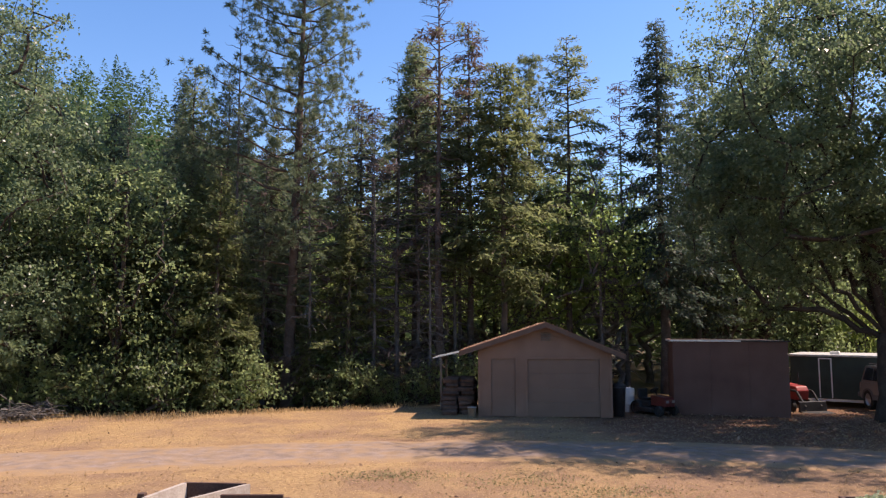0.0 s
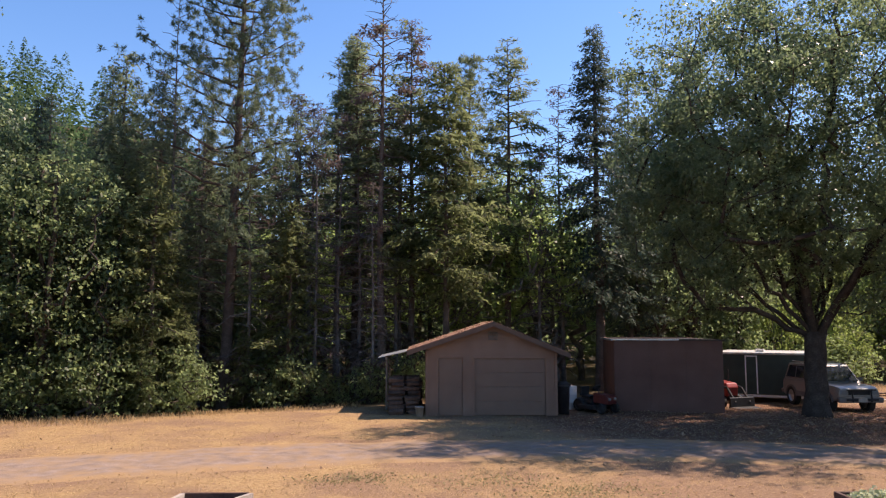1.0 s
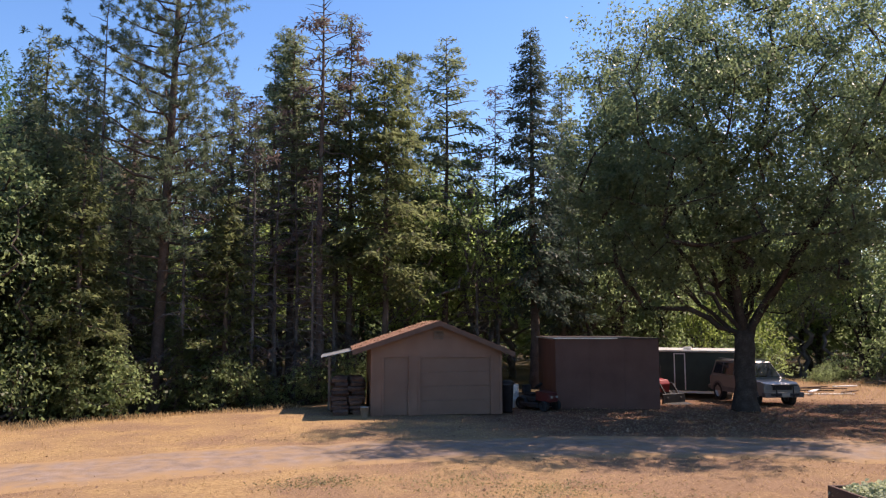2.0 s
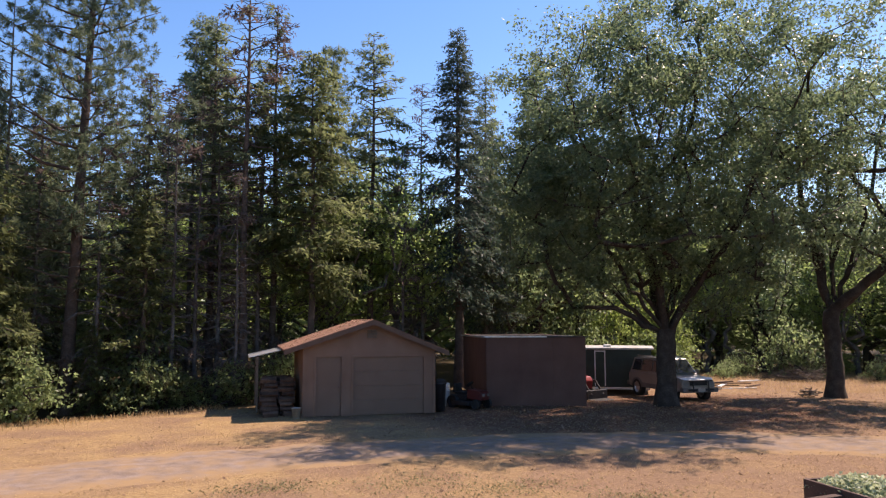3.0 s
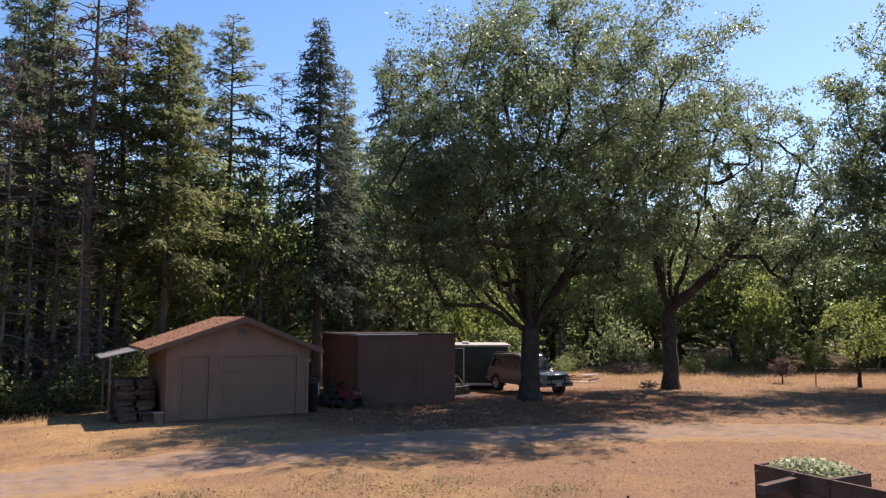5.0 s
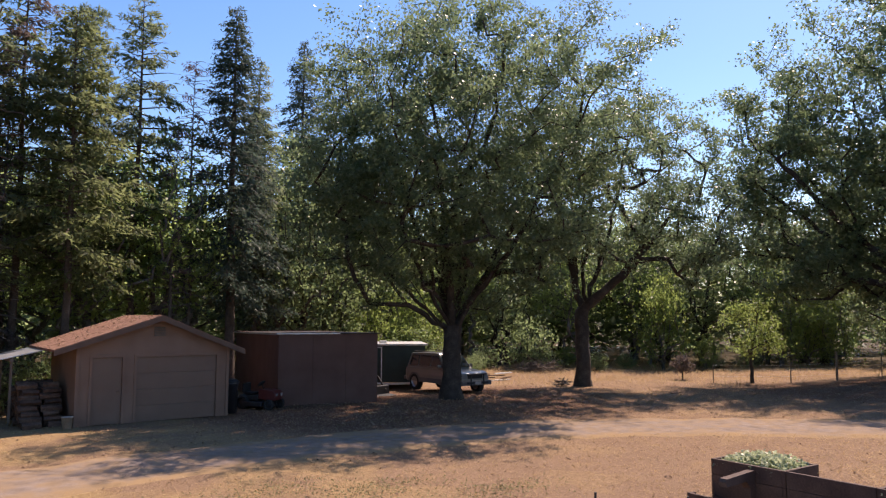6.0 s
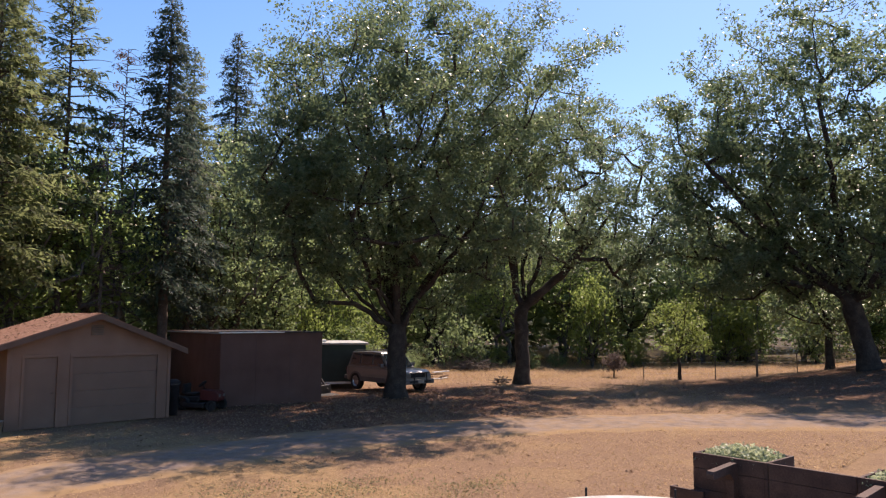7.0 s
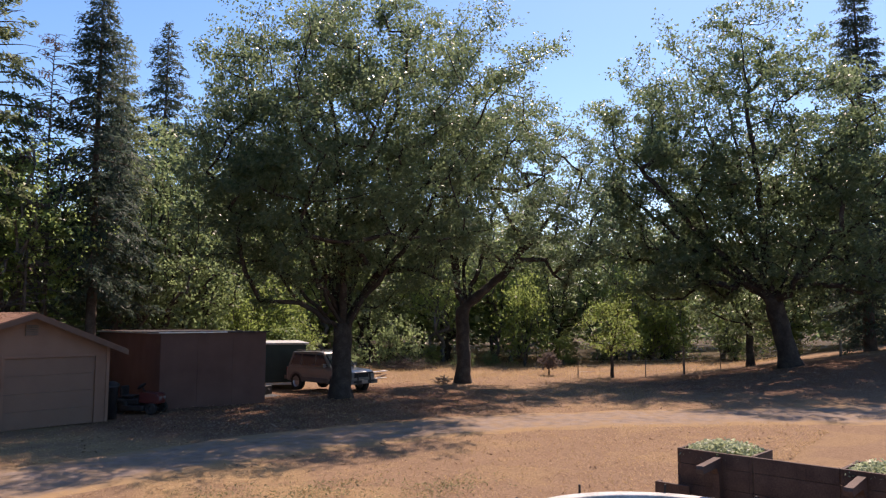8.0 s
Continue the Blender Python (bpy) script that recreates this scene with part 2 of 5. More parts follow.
def conifer(name, x, y, seed, H, r, z0, reach, leafm, bark, kind="fir", step=0.33, power=0.8, droop=0.25, dead=None, lean=(0, 0), fill=1.0, bare=0.0):
    """Fir: drooping flat sprays. Pine: upturned limbs with round tufts. bare: the share of branches with no needles."""
    rng = np.random.default_rng(seed)
    top = thing(name, x, y)
    wood = Wood()
    n = 9
    wob = np.cumsum(rng.normal(0, 0.03, (n, 2)), 0)
    tp = np.array([[lean[0] * (i / (n - 1)) + wob[i, 0], lean[1] * (i / (n - 1)) + wob[i, 1], H * i / (n - 1) - 0.1] for i in range(n)])
    tr = np.array([max(0.015, r * (1 - i / (n - 1)) ** 0.85 * (1.25 if i == 0 else 1)) for i in range(n)])
    wood.tube(tp, tr, 9)
    V, D = [], []
    zz = 1.4
    while zz < z0:
        a0, l0 = rng.random() * 6.28, rng.uniform(0.4, 1.3)
        f0 = np.array([np.interp(zz, tp[:, 2], tp[:, 0]), np.interp(zz, tp[:, 2], tp[:, 1]), zz])
        e0 = f0 + np.array([math.cos(a0) * l0, math.sin(a0) * l0, rng.uniform(-0.25, 0.15)])
        wood.tube([f0, (f0 + e0) / 2 + rng.normal(0, 0.06, 3), e0], [0.018, 0.012, 0.006], 3)
        zz += rng.uniform(0.12, 0.4)
    z, a = z0, rng.random() * 6.28
    while z < H - 0.15:
        u = (z - z0) / (H - z0)
        L = reach * ((1 - u) ** power) * rng.uniform(0.5, 1.15) * min(1, 0.55 + 2.2 * u) + 0.18
        a += 2.4 + rng.normal(0, 0.3)
        f = np.array([np.interp(z, tp[:, 2], tp[:, 0]), np.interp(z, tp[:, 2], tp[:, 1]), z])
        h = np.array([math.cos(a), math.sin(a), 0])
        up = {"fir": 0.42 * u - 0.08 + rng.normal(0, 0.19), "pine": 0.10 + 0.35 * u}[kind]
        t = np.linspace(0, 1, 5)
        sag = -droop * L * t ** 2 if kind == "fir" else L * (0.22 * t ** 2 - 0.12 * t)
        B = f + h * (L * t)[:, None] + np.array([0, 0, 1]) * (up * L * t + sag)[:, None]
        B[1:] += rng.normal(0, 0.03 * L, (4, 3))
        br = max(0.012, 0.016 + 0.011 * L)
        wood.tube(B, br * (1 - 0.8 * t), 4 if L > 1 else 3)
        z += (0.68 if kind == "fir" else 1.0) * step * rng.uniform(0.4, 1.6) * (1 - 0.55 * u)
        isdead = dead is not None and rng.random() < dead(u)
        if rng.random() < bare:
            continue
        acc = D if isdead else V
        if kind == "fir":
            m = max(8, int(19 * L * fill))
            s = rng.uniform(0.12, 1.0, m)
            sd = np.where(rng.random(m) < 0.5, -1, 1)
            base = np.stack([np.interp(s, t, B[:, i]) for i in range(3)], 1)
            d = unit(B[-1] - B[0])
            sv = unit(np.cross(d, [0, 0, 1]))
            tl = (0.2 + 0.36 * L * (1.05 - s) ** 0.8) * rng.uniform(0.6, 1.2, m)
            ax = d * 0.75 + sd[:, None] * sv * 0.8 + np.array([0, 0, -0.24]) + rng.normal(0, 0.24, (m, 3))
            ax = unit(ax)
            for q in range(3):
                cc = base + ax * (tl * (0.2 + 0.36 * q))[:, None] + rng.normal(0, 0.075, (m, 3))
                a2 = ax + rng.normal(0, 0.45, (m, 3)) + np.array([0, 0, -0.1])
                ln = np.minimum(tl * 0.5 + 0.06, 0.30) * rng.uniform(0.7, 1.4, m)
                acc.append(kites(cc, a2, np.array([0, 0, 1.0]) + rng.normal(0, 0.6, (m, 3)), ln, ln * rng.uniform(0.2, 0.38, m)))
        else:
            m = max(5, int(9.5 * L * fill))
            s = rng.uniform(0.35, 1.03, m)
            s[0] = 1.0
            tc = np.stack([np.interp(s, t, B[:, i]) for i in range(3)], 1)
            tc += rng.normal(0, 1, (m, 3)) * (0.12 + 0.13 * L * (s < 0.99))[:, None] * np.array([1, 1, 0.6])
            g = 38
            idx = np.repeat(np.arange(m), g)
            dv = unit(rng.normal(size=(m * g, 3)) + np.array([0, 0, 0.25]) + h * 0.4)
            ln = rng.uniform(0.13, 0.27, m * g)
            acc.append(kites(tc[idx] + dv * ln[:, None] * 0.55, dv, rng.normal(size=(m * g, 3)), ln, ln * 0.13))
    wood.object("trunk", bark, top)
    if V:
        kite_object("crown", np.concatenate(V), leafm, top)
    if D:
        kite_object("dead_crown", np.concatenate(D), M_RUST, top)
    return top


def put(ob, x, y, turn, s=1.0, sz=1.0):
    return copy_thing(ob, Matrix.LocRotScale((x, y, hz(x, y) - 0.05), Euler((0, 0, turn)), (s, s, s * sz)))


# ---- ground ----
def spread_axis(a, b, fine, far):
    mid = np.arange(a, b + fine, fine)
    out = np.geomspace(1.0, far, 34)
    return np.concatenate([a - out[::-1], mid, b + out])


def ground_mat():
    m = bpy.data.materials.new("dry_lawn")
    m.use_nodes = True
    nt = m.node_tree
    N, L = nt.nodes, nt.links
    b = N["Principled BSDF"]
    co = N.new("ShaderNodeTexCoord")

    def noise_tex(scale, detail=6.0, rough=0.6):
        n = N.new("ShaderNodeTexNoise")
        n.inputs["Scale"].default_value, n.inputs["Detail"].default_value, n.inputs["Roughness"].default_value = scale, detail, rough
        L.new(co.outputs["Object"], n.inputs["Vector"])
        return n.outputs["Fac"]

    def ramp(src, stops):
        r = N.new("ShaderNodeValToRGB")
        e = r.color_ramp.elements
        while len(e) < len(stops):
            e.new(0.5)
        for i, (p, c) in enumerate(stops):
            e[i].position, e[i].color = p, (*c, 1)
        L.new(src, r.inputs[0])
        return r.outputs[0]

    def mixc(fac, a, c):
        x = N.new("ShaderNodeMix")
        x.data_type = "RGBA"
        L.new(fac, x.inputs[0])
        L.new(a, x.inputs[6])
        L.new(c, x.inputs[7])
        return x.outputs[2]

    straw = ramp(noise_tex(9.0, 10.0, 0.72), [(0.3, (0.18, 0.112, 0.055)), (0.5, (0.325, 0.215, 0.104)), (0.7, (0.41, 0.286, 0.148))])
    soil = ramp(noise_tex(14.0, 8.0, 0.7), [(0.3, (0.155, 0.096, 0.058)), (0.5, (0.235, 0.15, 0.092)), (0.7, (0.285, 0.19, 0.12))])
    patch = ramp(noise_tex(0.45, 5.0), [(0.42, (0, 0, 0)), (0.62, (1, 1, 1))])
    worn = N.new("ShaderNodeAttribute")
    worn.attribute_name = "bare"
    more = N.new("ShaderNodeMath")
    more.operation, more.use_clamp = "MULTIPLY_ADD", True
    more.inputs[1].default_value = 0.7
    L.new(worn.outputs["Fac"], more.inputs[0])
    L.new(patch, more.inputs[2])
    base = mixc(more.outputs[0], straw, soil)
    litter = ramp(noise_tex(22.0, 6.0, 0.75), [(0.35, (0.06, 0.03, 0.019)), (0.52, (0.15, 0.075, 0.046)), (0.68, (0.33, 0.215, 0.145))])
    att = N.new("ShaderNodeAttribute")
    att.attribute_name = "litter"
    lim = N.new("ShaderNodeMath")
    lim.operation = "MULTIPLY_ADD"
    lim.inputs[1].default_value = 1.6
    off = N.new("ShaderNodeMath")
    off.operation = "SUBTRACT"
    off.inputs[1].default_value = 0.8
    L.new(noise_tex(1.3, 6.0, 0.7), lim.inputs[0])
    L.new(att.outputs["Fac"], off.inputs[0])
    L.new(off.outputs[0], lim.inputs[2])
    cl = N.new("ShaderNodeClamp")
    L.new(lim.outputs[0], cl.inputs[0])
    base = mixc(cl.outputs[0], base, litter)
    att2 = N.new("ShaderNodeAttribute")
    att2.attribute_name = "woods"
    duff = ramp(noise_tex(8.0, 8.0, 0.7), [(0.3, (0.035, 0.028, 0.016)), (0.6, (0.09, 0.065, 0.035)), (0.8, (0.10, 0.10, 0.04))])
    base = mixc(att2.outputs["Fac"], base, duff)
    L.new(base, b.inputs["Base Color"])
    b.inputs["Roughness"].default_value, b.inputs["Specular IOR Level"].default_value = 0.95, 0.1
    bp = N.new("ShaderNodeBump")
    bp.inputs["Strength"].default_value, bp.inputs["Distance"].default_value = 0.7, 0.05
    L.new(noise_tex(18.0, 8.0, 0.75), bp.inputs["Height"])
    L.new(bp.outputs[0], b.inputs["Normal"])
    return m


def lawn_edge(x):
    """How far back the lawn runs before the woods begin."""
    return np.interp(x, [-40, -15, -9.5, -6, -1.5, 2, 8, 14, 20, 30, 60], [27, 26.2, 26.2, 28.2, 30.5, 31, 33, 36, 40, 42, 40])


gx, gy = spread_axis(-26, 46, 0.4, 2600), spread_axis(-2, 44, 0.4, 2600)
X, Y = np.meshgrid(gx, gy)
Z = height(X, Y)
near = (np.abs(X - 10) < 40) & (np.abs(Y - 20) < 30)
bumps = np.array([[noise.noise((x * 0.6, y * 0.6, 0)) * 0.045 + noise.noise((x * 2.1, y * 2.1, 3)) * 0.02 if n else 0 for x, y, n in zip(r1, r2, r3)] for r1, r2, r3 in zip(X, Y, near)])
Z = Z + bumps
ny, nx = X.shape
gv = np.stack([X, Y, Z], -1).reshape(-1, 3)
gf = [(j * nx + i, j * nx + i + 1, (j + 1) * nx + i + 1, (j + 1) * nx + i) for j in range(ny - 1) for i in range(nx - 1)]
ground = raw("ground", gv, gf, ground_mat(), None, True)
tagged(ground, "dry straw-coloured lawn with bare soil and fallen leaves", "ground", kind="structure")
wob = np.sin(gv[:, 0] * 0.9) * 0.5 + np.sin(gv[:, 0] * 2.3 + 1) * 0.3
woods = sm(-0.6, 1.2, gv[:, 1] - lawn_edge(gv[:, 0]) - wob) * (1 - 0.9 * sm(19, 24, gv[:, 0]) * sm(50, 40, gv[:, 1]))
woods = np.maximum(woods, sm(52, 60, np.hypot(gv[:, 0], gv[:, 1] - 5)))
oakd = np.minimum(np.hypot(gv[:, 0] - 14.7, gv[:, 1] - 24.8) / 8.5, np.hypot(gv[:, 0] - 9, gv[:, 1] - 24) / 6.0)
oakd = np.minimum(oakd, np.hypot(gv[:, 0] - 32, gv[:, 1] - 13) / 11)
litter = 1 - sm(0.45, 1.05, oakd)
bare = sm(-3, 9, gv[:, 0] - 0.25 * (gv[:, 1] - 14))
for nm, vals in (("litter", litter), ("woods", woods), ("bare", bare)):
    at = ground.data.attributes.new(nm, "FLOAT", "POINT")
    at.data.foreach_set("value", vals.astype(np.float32))

# the gravel drive
LINE = np.array([(-60, 8), (-25, 13.6), (-10, 17.2), (-4, 18.7), (1, 19.2), (6, 18.8), (12.3, 16.6), (17.5, 12.2), (21.4, 7.2), (24, 0), (25, -14)], float)
HALF = [1.5, 1.5, 1.5, 1.45, 1.4, 1.5, 1.6, 1.6, 1.7, 1.7, 1.7]


def smooth_line(pts, n):
    """Catmull-Rom through the points."""
    out = []
    for i in range(len(pts) - 1):
        p0, p1, p2, p3 = pts[max(0, i - 1)], pts[i], pts[i + 1], pts[min(len(pts) - 1, i + 2)]
        for t in np.arange(n) / n:
            out.append(0.5 * (2 * p1 + (p2 - p0) * t + (2 * p0 - 5 * p1 + 4 * p2 - p3) * t ** 2 + (3 * p1 - p0 - 3 * p2 + p3) * t ** 3))
    return np.array(out + [pts[-1]])


def gravel_mat():
    m = mat("gravel", [(0.145, 0.108, 0.085), (0.22, 0.168, 0.134), (0.29, 0.228, 0.185)], 3.0, 34.0, 0.95, 0.5, spec=0.1)
    N, L = m.node_tree.nodes, m.node_tree.links
    b = N["Principled BSDF"]
    src = b.inputs["Base Color"].links[0].from_socket
    att = N.new("ShaderNodeAttribute")
    att.attribute_name = "verge"
    nz = N.new("ShaderNodeTexNoise")
    nz.inputs["Scale"].default_value, nz.inputs["Detail"].default_value = 2.2, 8.0
    co = N.new("ShaderNodeTexCoord")
    L.new(co.outputs["Object"], nz.inputs["Vector"])
    ma = N.new("ShaderNodeMath")
    ma.operation = "MULTIPLY_ADD"
    ma.inputs[1].default_value = 2.2
    L.new(nz.outputs["Fac"], ma.inputs[0])
    sub = N.new("ShaderNodeMath")
    sub.operation = "SUBTRACT"
    sub.inputs[1].default_value = 0.85
    L.new(att.outputs["Fac"], sub.inputs[0])
    L.new(sub.outputs[0], ma.inputs[2])
    cl = N.new("ShaderNodeClamp")
    L.new(ma.outputs[0], cl.inputs[0])
    mx = N.new("ShaderNodeMix")
    mx.data_type = "RGBA"
    L.new(cl.outputs[0], mx.inputs[0])
    L.new(src, mx.inputs[6])
    mx.inputs[7].default_value = (0.29, 0.19, 0.10, 1)
    L.new(mx.outputs[2], b.inputs["Base Color"])
    return m


rl = smooth_line(LINE, 16)
rh = np.interp(np.linspace(0, 1, len(rl)), np.linspace(0, 1, len(HALF)), HALF)
rd = unit(np.gradient(rl, axis=0))
rn = np.stack([-rd[:, 1], rd[:, 0]], 1)
cross = np.linspace(-1, 1, 13)
rv, verge = [], []
for i, p in enumerate(rl):
    for c in cross:
        w = rh[i] * (1 + 0.12 * noise.noise((i * 0.35, c * 2, 7))) + 0.25
        q = p + rn[i] * c * w
        e = abs(c)
        lift = 0.014 + 0.02 * (1 - e * e) - 0.015 * math.exp(-((e - 0.5) / 0.15) ** 2)
        bump = noise.noise((q[0] * 0.6, q[1] * 0.6, 0)) * 0.045 + noise.noise((q[0] * 2.1, q[1] * 2.1, 3)) * 0.02 if (abs(q[0] - 10) < 40 and abs(q[1] - 20) < 30) else 0
        rv.append((q[0], q[1], hz(q[0], q[1]) + bump + lift + (0.012 if e < 0.99 else -0.03)))
        verge.append(max(0.0, (e - 0.55) / 0.45))
k = len(cross)
rf = [(i * k + j, i * k + j + 1, (i + 1) * k + j + 1, (i + 1) * k + j) for i in range(len(rl) - 1) for j in range(k - 1)]
road = raw("road", rv, [f[::-1] for f in rf], gravel_mat(), None, True)
at = road.data.attributes.new("verge", "FLOAT", "POINT")
at.data.foreach_set("value", np.array(verge, np.float32))
tagged(road, "pale grey gravel drive curving across dry lawn", "driveway", kind="structure")


# ---- the large single trees ----
tagged(broadleaf("oak_tree", 14.75, 24.8, 11, 0.37, 2.7, [(0.2, -0.9, 9.9, 6.6, 7.4, 6.4), (-1.2, 0.2, 7.0, 5.6, 5.6, 2.6), (2.1, -3.6, 12.0, 4.2, 4.6, 4.2), (-3.2, -1.2, 10.4, 4.4, 4.8, 4.8), (-3.6, -1.2, 7.6, 4.0, 4.6, 3.4), (-3.8, -0.5, 4.1, 2.4, 2.1, 1.5)], 680, 285, 0.113, M_OAK, M_BARK, 14, clump_r=0.6, hollow=0.42),
       "large spreading oak with a dark trunk and dense green crown", "tree", "oaks")
# Third crown ellipsoid, hidden behind the first oak, is added to shade the car.
tagged(broadleaf("oak_tree", 23.5, 25.1, 23, 0.33, 3.5, [(1.2, -1.5, 10.3, 5.3, 5.3, 5.2), (3.4, -3.8, 7.4, 3.2, 3.2, 2.7), (-1.0, 1.8, 9.0, 3.0, 3.2, 3.4)], 275, 225, 0.126, M_OAK2, M_BARK, 7, clump_r=0.56),
       "open-crowned oak with crooked limbs against the sky", "tree", "oaks")
tagged(broadleaf("oak_tree", 35.0, 12.6, 31, 0.47, 3.4, [(0.0, 2.8, 11.6, 5.6, 8.8, 7.6), (-0.6, 6.0, 8.6, 4.6, 5.8, 5.6), (0.5, -4.0, 8.0, 4.6, 5.0, 4.6), (-0.5, 1.5, 4.9, 4.6, 6.2, 1.6)], 720, 165, 0.172, M_OAK, M_BARK, 10, lean=(-0.7, 0.6), clump_r=0.7),
       "large oak with a leaning dark trunk on a rise", "tree", "oaks")
tagged(broadleaf("oak_tree", 43.0, 16.6, 37, 0.22, 2.4, [(0, 0, 8.6, 5.6, 6.2, 6.6)], 320, 95, 0.19, M_OAK, M_BARK, 6, clump_r=0.65),
       "oak with a dark trunk standing behind a larger oak", "tree", "oaks")
tagged(broadleaf("oak_tree", -17.2, 27.0, 41, 0.34, 2.6, [(0, 0, 9.4, 4.2, 4.2, 7.6), (0.6, -1, 4.2, 3.6, 3.4, 3.6)], 440, 130, 0.135, M_OAK2, M_BARK, 6, clump_r=0.62),
       "tall leafy oak at the edge of the lawn", "tree", "oaks")
tagged(broadleaf("maple_sapling", 34.6, 22.2, 43, 0.09, 1.1, [(0, 0, 3.1, 1.5, 1.5, 1.8), (0.3, -0.4, 2.2, 1.3, 1.3, 0.9)], 44, 90, 0.12, M_SAPLING, M_BARK, 5, clump_r=0.5),
       "small yellow-green sapling in a dry field", "tree")
tagged(conifer("ponderosa_pine", -6.6, 32.0, 5, 24.6, 0.26, 4.6, 4.7, M_PINE, M_PBARK, "pine", 0.22, 0.45, lean=(0.5, 0), fill=0.85),
       "tall ponderosa pine with tufted blue-green needles", "tree")
tagged(conifer("dead_pine", -8.75, 30.9, 6, 17.6, 0.10, 5.0, 1.5, M_PINE, M_GBARK, "pine", 0.42, 0.6, bare=0.8, fill=0.4),
       "thin dying pine with mostly bare twigs", "tree")
tagged(conifer("dead_pine", -2.25, 36.7, 7, 16.8, 0.14, 3.0, 1.6, M_PINE, M_GBARK, "fir", 0.4, 0.5, bare=0.9),
       "thin bare dead conifer among living trees", "tree")
rust = lambda u: min(0.8, max(0.04, 1.5 * (u - 0.42)))
tagged(conifer("dying_fir", -0.05, 33.0, 8, 19.5, 0.20, 5.0, 2.5, M_FIR, M_PBARK, "fir", 0.25, 0.5, dead=rust, bare=0.66),
       "tall fir with a bare reddish dying top", "tree")
tagged(conifer("dying_fir", 1.35, 35.0, 9, 18.0, 0.18, 5.5, 2.6, M_OLIVE, M_PBARK, "fir", 0.22, 0.5, dead=rust, bare=0.32),
       "fir with rust-coloured needles at the top", "tree")
tagged(conifer("fir_tree", -1.3, 36.5, 10, 17.6, 0.2, 5.5, 2.8, M_FIR, M_PBARK, "fir", 0.20, 0.6), "narrow green fir in a dense stand", "tree")
tagged(conifer("fir_tree", 2.7, 33.4, 12, 15.4, 0.18, 4.4, 3.4, M_OLIVE, M_PBARK, "fir", 0.19, 0.6, droop=0.15), "olive-green conifer behind a tan garage", "tree")
tagged(conifer("fir_tree", -1.8, 48.0, 19, 22.4, 0.24, 6.0, 3.4, M_FIR, M_PBARK, "fir", 0.22, 0.65), "tall green fir rising behind a dense stand", "tree")
tagged(conifer("pine_tree", 4.4, 38.5, 13, 17.4, 0.2, 6, 2.6, M_FIR, M_PBARK, "pine", 0.26, 0.6), "slender pine in a dense stand", "tree")
tagged(conifer("fir_tree", 6.25, 36.7, 14, 18.0, 0.19, 5.0, 3.2, M_FIR, M_PBARK, "fir", 0.25, 0.55, droop=0.12, bare=0.34), "open-branched fir against the sky", "tree")
tagged(conifer("spruce_tree", 10.95, 36.6, 15, 19.0, 0.27, 4.0, 3.3, M_DARKFIR, M_PBARK, "fir", 0.17, 0.75, droop=0.3), "dense dark spruce with a pointed crown", "tree")
tagged(conifer("fir_tree", 13.95, 39.6, 17, 17.7, 0.2, 4.0, 2.6, M_FIR, M_PBARK, "fir", 0.22, 0.8), "narrow fir standing close behind a dark spruce", "tree")
tagged(conifer("fir_tree", 20.5, 46.4, 18, 22.6, 0.27, 5.0, 3.6, M_DARKFIR, M_PBARK, "fir", 0.22, 0.75), "tall dark fir rising behind the oaks", "tree")
tagged(conifer("fir_tree", 45.5, 10.2, 16, 25.0, 0.32, 0.7, 4.4, M_DARKFIR, M_PBARK, "fir", 0.2, 0.8), "tall dark fir on a rise beside oaks", "tree")

